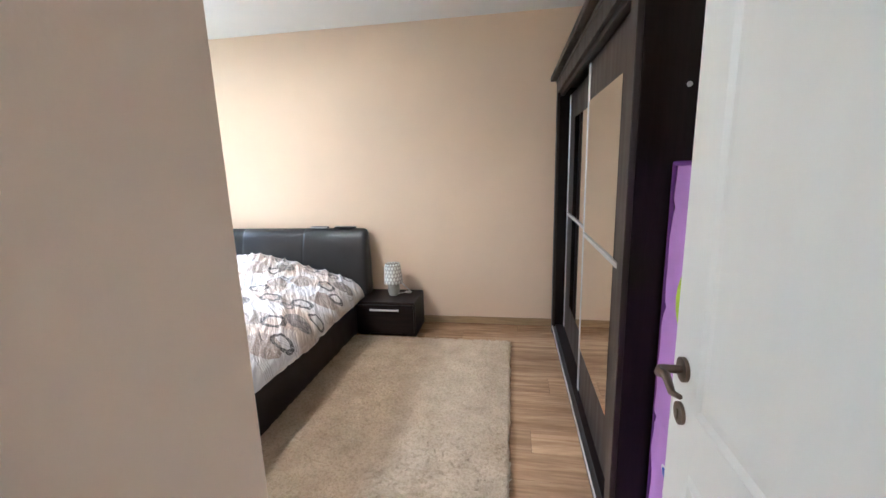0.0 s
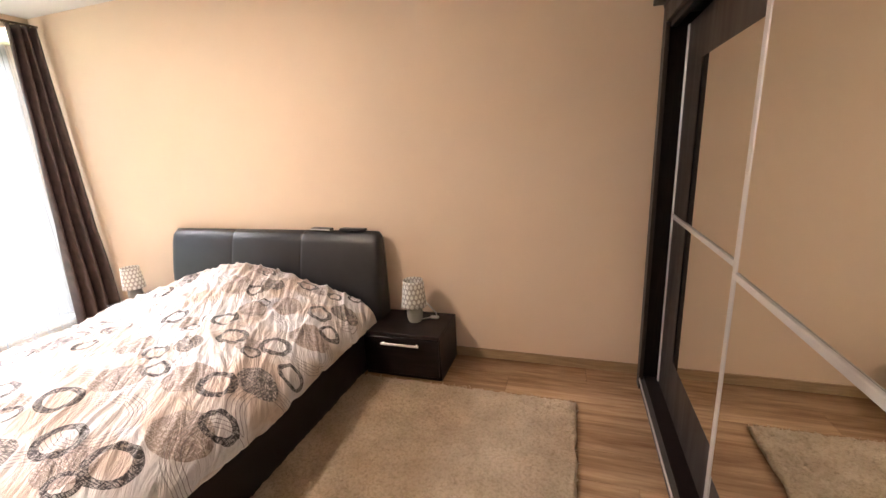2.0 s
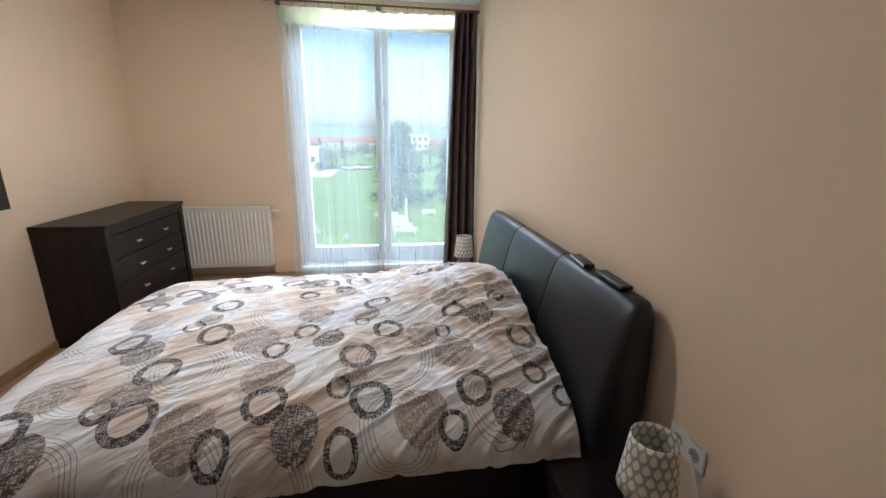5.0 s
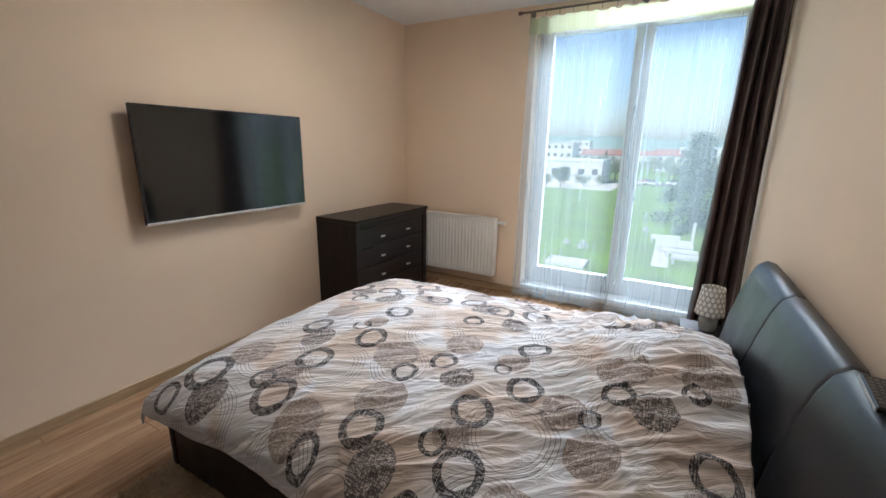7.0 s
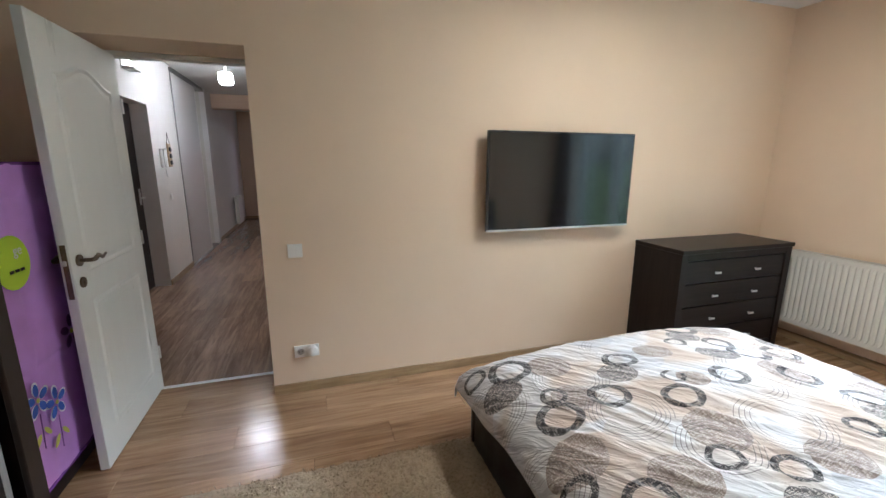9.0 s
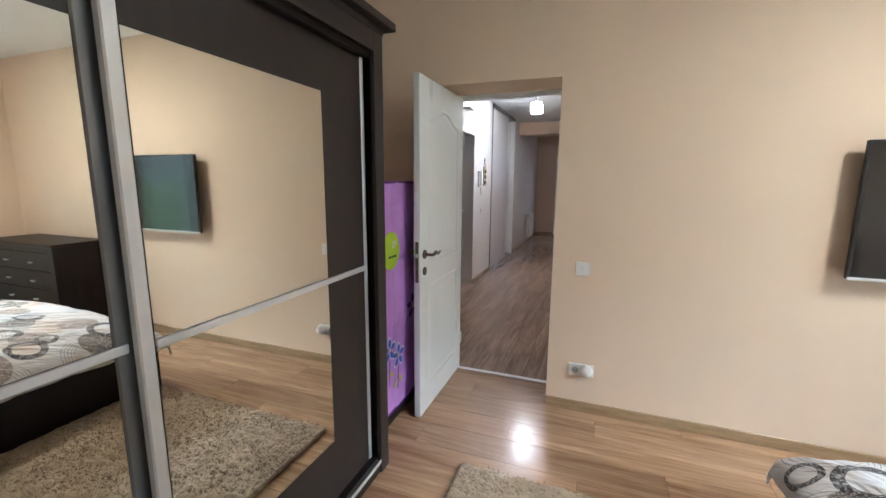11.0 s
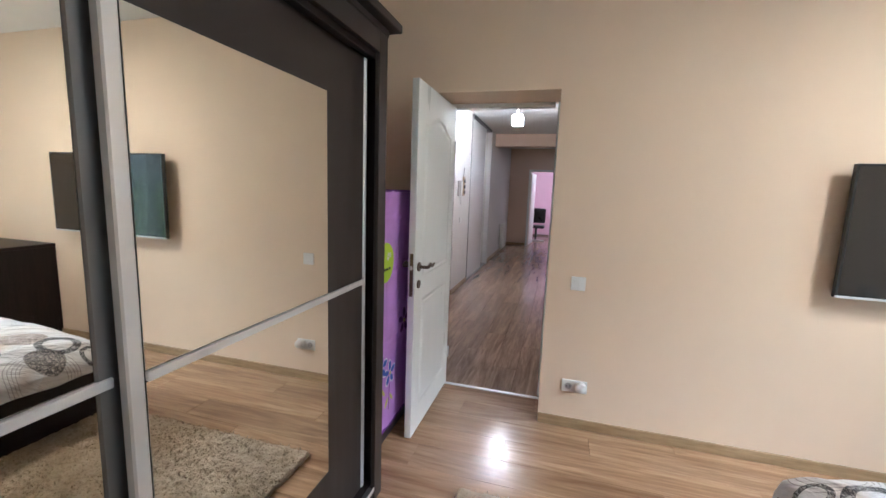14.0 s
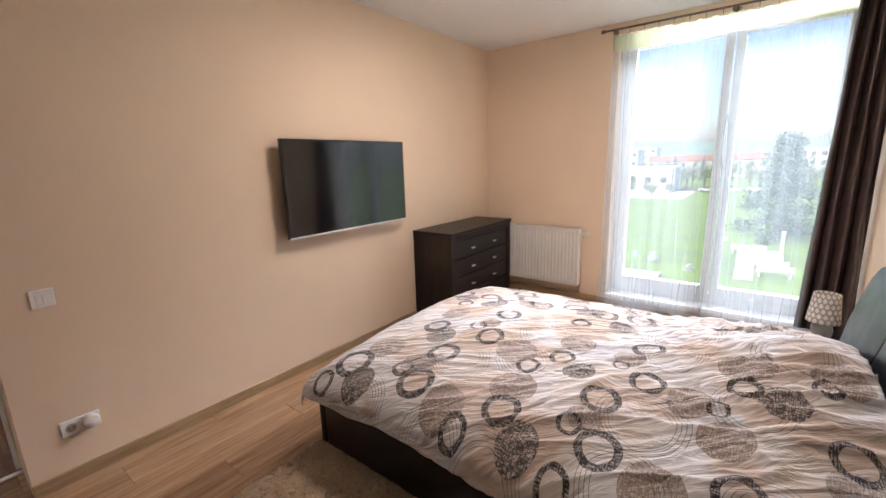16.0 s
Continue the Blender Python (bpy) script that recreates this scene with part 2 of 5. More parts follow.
# ---- room shell ----
structure("floor", (X0 - WT, Y0 - WS, -0.12), (X1 + WT, Y1 + WT, -0.012), M_UNDER, "bedroom subfloor under oak laminate planks")
structure("hall_floor", (HX0 - 0.1, HY0 - 3.6, -0.12), (HX1 + 2.0, Y0 - WS - 0.001, -0.012), M_UNDER, "hall subfloor under grey-brown laminate planks")
structure("ceiling", (X0 - WT, Y0 - WS, H), (X1 + WT, Y1 + WT, H + 0.15), M_CEIL, "white matt painted bedroom ceiling")
structure("ceiling_hall", (HX0 - 0.1, HY0 - 3.6, H), (HX1 + 2.0, Y0 - WS - 0.001, H + 0.15), M_CEIL, "white matt painted hall ceiling")
structure("wall_north", (X0 - WT, Y1, 0), (X1 + WT, Y1 + WT, H), M_WALL, "peach painted plaster wall behind the bed")
structure("wall_east", (X1, Y0 - WS, 0), (X1 + WT, Y1, H), M_WALL, "peach painted plaster wall behind the wardrobe")


def wall_pieces(name, pieces, material, label):
    bm = bmesh.new()
    for lo, hi in pieces:
        box(bm, lo, hi)
    return tagged(part(name, bm, material), label, "", "", "structure")


wall_pieces("wall_south", [((X0 - WT, Y0 - WS, 0), (0, Y0, H)), ((DOOR_W, Y0 - WS, 0), (X1, Y0, H)), ((0, Y0 - WS, DOOR_H), (DOOR_W, Y0, H))],
            M_WALL, "peach painted plaster wall with the doorway to the hall")
wall_pieces("wall_west", [((X0 - WT, Y0, 0), (X0, WIN_Y0, H)), ((X0 - WT, WIN_Y1, 0), (X0, Y1, H)),
                          ((X0 - WT, WIN_Y0, 0), (X0, WIN_Y1, WIN_Z0)), ((X0 - WT, WIN_Y0, WIN_Z1), (X0, WIN_Y1, H))],
            M_WALL, "peach painted plaster wall with the tall window")
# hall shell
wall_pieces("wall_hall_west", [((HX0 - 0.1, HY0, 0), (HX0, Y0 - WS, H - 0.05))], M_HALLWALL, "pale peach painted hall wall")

# hall east wall: entry door recess, closet opening, then on to the far end
HE = 1.36
ENT_Y0, ENT_Y1, ENT_H = -2.88, -1.95, 2.05
CL_Y0, CL_Y1, CL_H = -5.62, -3.85, 2.63
wall_pieces("wall_hall_east", [((HE, ENT_Y1, 0), (HE + 0.32, Y0 - WS, 2.65)), ((HE, ENT_Y0, ENT_H), (HE + 0.32, ENT_Y1, 2.65)),
                               ((HE, CL_Y1, 0), (HE + 0.32, ENT_Y0, 2.65)), ((HE, CL_Y0, CL_H), (HE + 0.7, CL_Y1, 2.65)),
                               ((HE + 0.62, CL_Y0, 0), (HE + 0.7, CL_Y1, CL_H)), ((HE, HY0, 0), (HE + 0.32, CL_Y0, 2.65)),
                               ((HE + 0.32, CL_Y1, 0), (HE + 0.7, CL_Y1 + 0.05, CL_H)), ((HE + 0.32, CL_Y0 - 0.05, 0), (HE + 0.7, CL_Y0, CL_H))],
            M_WHITEWALL, "white painted hall wall with the entry door and closet")
PK_X0, PK_X1, PK_H = 0.0, 0.78, 2.03
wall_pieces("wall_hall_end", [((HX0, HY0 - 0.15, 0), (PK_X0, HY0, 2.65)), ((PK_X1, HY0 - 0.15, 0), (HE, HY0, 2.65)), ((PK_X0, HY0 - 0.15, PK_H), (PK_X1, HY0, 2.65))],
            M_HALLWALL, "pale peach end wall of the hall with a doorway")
wall_pieces("wall_pink_room", [((HX0, HY0 - 3.6, 0), (HE, HY0 - 3.5, 2.65)), ((HX0 - 0.1, HY0 - 3.6, 0), (HX0, HY0 - 0.15, 2.65)), ((HE, HY0 - 3.6, 0), (HE + 0.1, HY0 - 0.15, 2.65))],
            M_PINK, "pink painted walls of the room beyond the hall")
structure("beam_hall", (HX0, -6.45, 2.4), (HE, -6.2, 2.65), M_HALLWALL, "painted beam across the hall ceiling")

# ---- window ----
def make_window():
    xo, xi = X0 - 0.22, X0 - 0.15
    win = thing("window_1", "tall white plastic two-pane window behind a sheer curtain", "window", (X0 - 0.2, 2.26, 0))
    win["kind"] = "structure"
    off = Vector((X0 - 0.2, 2.26, 0))

    def fr(name, pieces, mat):
        bm = bmesh.new()
        for lo, hi in pieces:
            box(bm, Vector(lo) - off, Vector(hi) - off, 0.006)
        return part(name, bm, mat, win)
    y0, y1, z0, z1 = WIN_Y0, WIN_Y1, WIN_Z0, WIN_Z1
    f = 0.06
    fr("window_frame", [((xo, y0, z0), (xi, y0 + f, z1)), ((xo, y1 - f, z0), (xi, y1, z1)), ((xo, y0 + f, z0), (xi, y1 - f, z0 + 0.13)),
                        ((xo, y0 + f, z1 - f), (xi, y1 - f, z1))], M_PVC)
    mid = 2.265
    for a, b in ((y0 + f, mid - 0.005), (mid + 0.005, y1 - f)):
        s = 0.065
        fr("sash", [((xo + 0.01, a, z0 + 0.13), (xi + 0.02, a + s, z1 - f)), ((xo + 0.01, b - s, z0 + 0.13), (xi + 0.02, b, z1 - f)),
                    ((xo + 0.01, a + s, z0 + 0.13), (xi + 0.02, b - s, z0 + 0.13 + s)), ((xo + 0.01, a + s, z1 - f - s), (xi + 0.02, b - s, z1 - f))], M_PVC)
        bm = bmesh.new()
        box(bm, Vector((xo + 0.03, a + s, z0 + 0.13 + s)) - off, Vector((xo + 0.036, b - s, z1 - f - s)) - off)
        pane = part("pane", bm, M_GLASS, win)
        pane.visible_shadow = False
    bm = bmesh.new()
    tube(bm, [Vector((xi + 0.02, mid + 0.03, 1.25)) - off, Vector((xi + 0.055, mid + 0.03, 1.25)) - off, Vector((xi + 0.055, mid + 0.03, 1.13)) - off], 0.009)
    part("window_handle", bm, M_PVC, win, smooth=True)
    structure("window_sill", (xi, y0, z0), (X0 + 0.03, y1, z0 + 0.03), M_PVC, "white plastic inner window sill", 0.004)
    structure("window_sill_outside", (X0 - WT - 0.05, y0, z0 - 0.03), (xo, y1, z0), M_ALU_DARK, "grey metal outer window sill")


make_window()

# ---- door ----
def make_door(name, width, height, material_panel, label, at, angle, handle=True):
    """Panelled leaf: hinge at the origin, leaf along +x, thickness towards +y."""
    d = thing(name, label, "door", at)
    d["kind"] = "structure"
    d.rotation_euler = (0, 0, radians(angle))
    w, h, t = width, height, 0.04
    boxpart("door_leaf", (0, 0, 0.008), (w, t, h), material_panel, d, 0.003)

    def moulded(z0, z1, arch, ys, yo):
        bm = bmesh.new()
        x0, x1 = 0.12, w - 0.12

        def outline(inset):
            pts = [(x0 + inset, z0 + inset), (x1 - inset, z0 + inset)]
            n = 16
            for i in range(n + 1):
                s = i / n
                x = x1 - inset + (x0 - x1 + 2 * inset) * s
                bow = math.sin(math.pi * s) ** 2 * arch
                pts.append((x, z1 - inset - arch + bow))
            return pts
        rings = []
        for inset, dep in ((0.0, 0.0), (0.012, 0.007), (0.028, 0.002), (0.05, 0.005)):
            rings.append([bm.verts.new((x, ys + yo * dep, z)) for x, z in outline(inset)])
        for a, b in zip(rings, rings[1:]):
            for k in range(len(a)):
                bm.faces.new((a[k], a[(k + 1) % len(a)], b[(k + 1) % len(b)], b[k]))
        bm.faces.new(rings[-1])
        part("door_panel", bm, material_panel, d)
    for ys, yo in ((0.0, -1), (t, 1)):
        moulded(0.16, 0.82, 0.0, ys, yo)
        moulded(0.95, h - 0.14, 0.07, ys, yo)
    if handle:
        hx, hz = w - 0.06, 1.02
        for ys, yo in ((0.0, -1), (t, 1)):
            bm = bmesh.new()
            tube(bm, [(hx, ys, hz), (hx, ys + yo * 0.008, hz)], 0.026, 20)
            tube(bm, [(hx, ys + yo * 0.008, hz), (hx, ys + yo * 0.05, hz), (hx - 0.015, ys + yo * 0.055, hz), (hx - 0.05, ys + yo * 0.055, hz + 0.012),
                      (hx - 0.085, ys + yo * 0.055, hz - 0.006), (hx - 0.12, ys + yo * 0.055, hz + 0.006)], [0.009, 0.009, 0.01, 0.009, 0.007, 0.005])
            part("door_handle", bm, M_BRONZE, d, "antique bronze lever handle", smooth=True)
            bm = bmesh.new()
            tube(bm, [(hx, ys, hz - 0.10), (hx, ys + yo * 0.007, hz - 0.10)], 0.024, 20)
            box(bm, (hx - 0.003, ys + yo * 0.0065 - 0.001, hz - 0.112), (hx + 0.003, ys + yo * 0.0065 + 0.003, hz - 0.092))
            part("escutcheon", bm, M_BRONZE, d, "antique bronze keyhole rosette", smooth=True)
        boxpart("lock_plate", (w - 0.001, 0.01, hz - 0.16), (w + 0.002, 0.03, hz + 0.08), M_BRONZE, d, 0.0005, "antique bronze lock plate")
        boxpart("latch", (w + 0.002, 0.014, hz - 0.01), (w + 0.010, 0.026, hz + 0.012), M_ALU, d, 0.001, "steel latch bolt")
    for z in (0.25, 1.0, 1.75):
        bm = bmesh.new()
        tube(bm, [(0.0, t + 0.004, z - 0.04), (0.0, t + 0.004, z + 0.04)], 0.007)
        part("hinge", bm, M_ALU, d, smooth=True)
    return d


make_door("door_1", 0.77, 2.02, M_DOOR, "open white moulded interior door with bronze handle", (0.738, -0.31, 0.0), 90)

# door frame in the opening, on the hall side
bm = bmesh.new()
fy0, fy1 = -WS - 0.01, -0.335
box(bm, (0.0, fy0, 0), (0.018, fy1, DOOR_H), 0.004)
box(bm, (DOOR_W - 0.06, fy0, 0), (DOOR_W, fy1, DOOR_H), 0.004)
box(bm, (0.035, fy0, DOOR_H - 0.03), (DOOR_W - 0.06, fy1, DOOR_H), 0.004)
tagged(part("trim_door_frame", bm, M_DOOR), "white lacquered door frame set in the doorway", "", "", "structure")
structure("threshold_strip", (0.001, -0.315, 0.0), (DOOR_W - 0.005, -0.285, 0.005), M_ALU, "metal threshold strip between two laminate floors", 0.001)

# ---- baseboards ----
BB, BT = 0.065, 0.014
for nm, lo, hi, mt in (("baseboard_south", (-2.68, 0, 0), (0, BT, BB), M_BASE), ("baseboard_north", (-0.465, Y1 - BT, 0), (X1, Y1, BB), M_BASE),
                       ("baseboard_north", (X0, Y1 - BT, 0), (-0.465, Y1, BB), M_BASE),
                       ("baseboard_west", (X0, BT, 0), (X0 + BT, Y1 - BT, BB), M_BASE_Y), ("baseboard_south", (X0 + BT, 0, 0), (-2.68, BT, BB), M_BASE),
                       ("baseboard_hall", (HE - BT, CL_Y1, 0), (HE, ENT_Y0, BB), M_BASE_Y), ("baseboard_hall", (HE - BT, HY0, 0), (HE, CL_Y0, BB), M_BASE_Y),
                       ("baseboard_hall_end", (PK_X1 + 0.06, HY0, 0), (HE - BT, HY0 + BT, BB), M_BASE), ("baseboard_reveal", (-BT, -0.225, 0), (0.0, 0.0, 0.001), M_BASE_Y)):
    if nm != "baseboard_reveal":
        structure(nm, lo, hi, mt, "oak-look laminate skirting board", 0.003)

# ---- bed ----
BX0, BX1, BY0, BY1 = -2.77, -1.02, 0.775, 2.96
def make_bed():
    bed = thing("bed", "double bed with black faux leather frame and padded headboard", "bed", ((BX0 + BX1) / 2, (BY0 + BY1) / 2, 0))
    off = Vector(bed.location)

    def b(name, lo, hi, mat, bev, label=""):
        bm = bmesh.new()
        box(bm, Vector(lo) - off, Vector(hi) - off, bev, 3)
        return part(name, bm, mat, bed, label, smooth=True)
    t = 0.05
    b("side_rail", (BX1 - t, BY0 + t, 0.0), (BX1, BY1, 0.36), M_BEDSIDE, 0.014)
    b("side_rail", (BX0, BY0 + t, 0.0), (BX0 + t, BY1, 0.36), M_BEDSIDE, 0.014)
    b("foot_rail", (BX0, BY0, 0.0), (BX1, BY0 + t, 0.36), M_BEDSIDE, 0.014)
    b("slat_base", (BX0 + t, BY0 + t, 0.1), (BX1 - t, BY1, 0.24), M_BEDSIDE, 0.0)
    # headboard: padded, leaning back, rounded top
    bm = bmesh.new()
    hx0, hx1 = BX0 - 0.05, BX1 + 0.06
    prof = [(2.955, 0.02), (2.955, 0.45), (2.975, 0.60), (3.01, 0.75), (3.035, 0.84), (3.06, 0.895), (3.095, 0.92), (3.13, 0.912), (3.155, 0.87), (3.168, 0.7), (3.172, 0.4), (3.172, 0.02)]

    def ring(x, s, dz):
        cy, cz = 3.06, 0.45
        return [bm.verts.new(Vector((x, cy + (y - cy) * s, cz + (z - cz) * (1 - (1 - s) * 0.16) - dz)) - off) for y, z in prof]
    xs = [(hx0, 0.55, 0.02), (hx0 + 0.008, 0.8, 0.008), (hx0 + 0.03, 0.96, 0.0), (hx0 + 0.06, 1.0, 0.0)]
    seams = [hx0 + (hx1 - hx0) * k / 3 for k in (1, 2)]
    for sx in seams:
        xs += [(sx - 0.02, 1.0, 0), (sx - 0.006, 0.985, 0.002), (sx, 0.95, 0.006), (sx + 0.006, 0.985, 0.002), (sx + 0.02, 1.0, 0)]
    xs += [(hx1 - 0.06, 1.0, 0), (hx1 - 0.03, 0.96, 0), (hx1 - 0.008, 0.8, 0.008), (hx1, 0.55, 0.02)]
    rings = [ring(*a) for a in xs]
    for r, s in zip(rings, rings[1:]):
        for k in range(len(r) - 1):
            bm.faces.new((r[k], r[k + 1], s[k + 1], s[k]))
    bm.faces.new(rings[0])
    bm.faces.new(rings[-1])
    part("headboard", bm, M_LEATHER, bed, "black padded faux leather headboard with two seams", smooth="all")
    # mattress
    b("mattress", (BX0 + 0.06, BY0 + 0.06, 0.24), (BX1 - 0.06, BY1 - 0.02, 0.42), M_PLASTIC, 0.04, "white mattress")
    return bed


make_bed()


# the print's motifs on the bed: x, y, radius (discs: and 1 for nearly black, 0 for brown-grey)
RINGS = [(-1.005, 0.88, 0.054), (-1.145, 0.96, 0.098), (-1.145, 1.36, 0.093), (-1.195, 1.24, 0.055), (-1.38, 1.35, 0.085), (-1.63, 1.12, 0.08), (-1.6, 1.49, 0.076), (-1.9, 1.44, 0.075), (-1.025, 1.66, 0.059), (-1.47, 1.77, 0.057), (-1.68, 1.37, 0.049), (-2.06, 1.03, 0.054), (-2.27, 1.1, 0.074), (-2.23, 1.5, 0.078), (-1.6, 1.88, 0.061), (-2.0, 1.83, 0.055), (-2.2, 1.9, 0.073), (-1.84, 2.2, 0.071), (-1.55, 2.25, 0.069), (-1.37, 2.12, 0.074), (-2.17, 2.29, 0.053), (-1.6, 2.56, 0.055), (-1.68, 2.78, 0.044), (-1.48, 2.49, 0.037), (-1.64, 2.13, 0.036), (-1.165, 1.8, 0.079), (-1.155, 2.18, 0.079), (-1.205, 2.06, 0.046), (-1.155, 2.57, 0.07), (-1.205, 2.83, 0.049), (-1.41, 2.84, 0.067), (-1.105, 2.92, 0.051), (-1.035, 2.47, 0.054), (-1.0, 2.08, 0.058)]
DISCS = [(-1.055, 1.07, 0.081, 1), (-1.315, 1.02, 0.1, 0), (-1.255, 1.29, 0.091, 0), (-1.53, 1.22, 0.082, 1), (-1.085, 1.56, 0.1, 0), (-1.065, 1.92, 0.081, 1), (-1.3, 1.78, 0.1, 0), (-1.55, 1.67, 0.1, 0), (-1.74, 1.41, 0.062, 0), (-1.83, 1.11, 0.088, 0), (-2.09, 1.24, 0.092, 1), (-1.255, 2.1, 0.062, 0), (-1.51, 1.99, 0.068, 1), (-2.43, 1.31, 0.085, 0), (-2.07, 2.03, 0.073, 1), (-2.27, 2.13, 0.054, 0), (-1.76, 1.9, 0.087, 0), (-1.71, 2.15, 0.067, 0), (-1.73, 2.56, 0.092, 0), (-1.56, 2.67, 0.072, 1), (-1.76, 2.82, 0.091, 0), (-1.49, 2.4, 0.077, 0), (-1.065, 2.7, 0.08, 1), (-1.3, 2.84, 0.079, 0), (-1.085, 2.36, 0.097, 0), (-1.35, 2.52, 0.082, 0)]


def repeated(motifs):
    """The print repeats sideways: each motif again 1.12 m on, where nothing else lies."""
    out = list(motifs)
    for q in motifs:
        x, y = q[0] - 1.12, q[1] - 0.10
        if x > -2.8 and y > 0.75 and all(math.hypot(x - o[0], y - o[1]) > 0.16 for o in out):
            out.append((x, y, *q[2:]))
    return out


def duvet_material():
    """Cotton print: rings, scribbled discs and thin concentric lines, in the sheet's own flat coordinates (metres)."""
    m, t, p = tree("duvet_print")
    uv = t.nodes.new("ShaderNodeTexCoord").outputs["UV"]
    L = t.links.new

    def math_(op, a, b=None, c=None):
        n = t.nodes.new("ShaderNodeMath")
        n.operation = op
        for i, v in enumerate((a, b, c)):
            if v is None:
                continue
            if isinstance(v, (int, float)):
                n.inputs[i].default_value = v
            else:
                L(v, n.inputs[i])
        return n.outputs[0]

    def layer(scale, shift, rnd=0.75):
        mp = node(t, "ShaderNodeMapping", Location=shift)
        L(uv, mp.inputs["Vector"])
        v = node(t, "ShaderNodeTexVoronoi", Scale=scale, Randomness=rnd)
        v.voronoi_dimensions = "2D"
        L(mp.outputs["Vector"], v.inputs["Vector"])
        sep = t.nodes.new("ShaderNodeSeparateColor")
        L(v.outputs["Color"], sep.inputs["Color"])
        return math_("DIVIDE", v.outputs["Distance"], scale), sep.outputs[0], sep.outputs[1], sep.outputs[2]

    def mix(f, a, b):
        n = t.nodes.new("ShaderNodeMix")
        n.data_type = "RGBA"
        L(f, n.inputs["Factor"])
        for k, v in (("A", a), ("B", b)):
            if isinstance(v, tuple):
                n.inputs[k].default_value = (*v, 1)
            else:
                L(v, n.inputs[k])
        return n.outputs["Result"]

    def less(a, b):
        return math_("LESS_THAN", a, b)

    def more(a, b):
        return math_("GREATER_THAN", a, b)

    # scribble: crossed strokes
    def strokes(sx, sy):
        mp = node(t, "ShaderNodeMapping", Scale=(sx, sy, 1))
        L(uv, mp.inputs["Vector"])
        n = node(t, "ShaderNodeTexNoise", Scale=1.0, Detail=2.0)
        L(mp.outputs["Vector"], n.inputs["Vector"])
        return n.outputs["Fac"]
    s1, s2 = strokes(240, 36), strokes(36, 240)
    scrib = more(math_("MAXIMUM", s1, s2), 0.515)
    # broad beige patches painted into the white cloth stand in for warm shading
    broad = node(t, "ShaderNodeTexNoise", Scale=3.2, Detail=2.0, Distortion=0.6)
    L(uv, broad.inputs["Vector"])
    cloth = ramp(t, broad.outputs["Fac"], [(0.40, (0.56, 0.46, 0.39)), (0.49, (0.66, 0.615, 0.59)), (0.58, (0.70, 0.70, 0.72))])
    col = cloth
    # flat pale discs, beige and bluish
    d, r, g, b = layer(2.3, (0.31, 0.12, 0), 0.6)
    pale = math_("MULTIPLY", less(d, math_("MULTIPLY_ADD", r, 0.05, 0.09)), more(b, 0.35))
    col = mix(math_("MULTIPLY", pale, 0.55), col, mix(more(g, 0.5), (0.60, 0.53, 0.47), (0.52, 0.54, 0.59)))
    # scribbled discs, brown-grey or nearly black
    def away(x, y):
        n = t.nodes.new("ShaderNodeVectorMath")
        n.operation = "DISTANCE"
        L(uv, n.inputs[0])
        n.inputs[1].default_value = (x - (BX0 - 0.02) + 0.055, y - (BY0 - 0.02) + 0.06, 0)
        return n.outputs["Value"]

    def union(masks):
        out = masks[0]
        for k in masks[1:]:
            out = math_("MAXIMUM", out, k)
        return out
    for dark_one, tone in ((0, (0.26, 0.20, 0.175)), (1, (0.050, 0.045, 0.050))):
        disc = union([less(away(q[0], q[1]), q[2]) for q in repeated(DISCS) if q[3] == dark_one])
        col = mix(math_("MULTIPLY", disc, 0.95), col, mix(math_("MULTIPLY", scrib, 0.9), (0.55, 0.49, 0.45), tone))
    # groups of thin loose circles
    d, r, g, b = layer(2.7, (0.55, 0.83, 0), 0.7)
    wob = node(t, "ShaderNodeTexNoise", Scale=7.0, Detail=1.0)
    L(uv, wob.inputs["Vector"])
    dw = math_("MULTIPLY_ADD", wob.outputs["Fac"], 0.022, d)
    rad = math_("MULTIPLY_ADD", r, 0.05, 0.125)
    wave = more(math_("SINE", math_("MULTIPLY", dw, 430.0)), 0.86)
    lines = math_("MULTIPLY", math_("MULTIPLY", less(d, rad), wave), more(d, math_("MULTIPLY", rad, 0.58)))
    col = mix(math_("MULTIPLY", lines, 0.8), col, (0.16, 0.14, 0.14))
    # dark rings
    ringm = union([math_("COMPARE", away(q[0], q[1]), q[2] * 0.82, q[2] * 0.18) for q in repeated(RINGS)])
    col = mix(math_("MULTIPLY", ringm, math_("MULTIPLY_ADD", scrib, 0.55, 0.42)), col, (0.026, 0.024, 0.028))
    L(col, p.inputs["Base Color"])
    p.inputs["Roughness"].default_value = 0.85
    p.inputs["Sheen Weight"].default_value = 0.15
    cr = node(t, "ShaderNodeTexNoise", Scale=1.0, Detail=5.0, Distortion=1.2)
    turn = node(t, "ShaderNodeMapping", Rotation=(0, 0, -0.53))
    mp = node(t, "ShaderNodeMapping", Scale=(17.0, 4.0, 1.0))
    L(uv, turn.inputs["Vector"])
    L(turn.outputs["Vector"], mp.inputs["Vector"])
    L(mp.outputs["Vector"], cr.inputs["Vector"])
    bump(t, p, cr.outputs["Fac"], 0.85, 0.032)
    return m


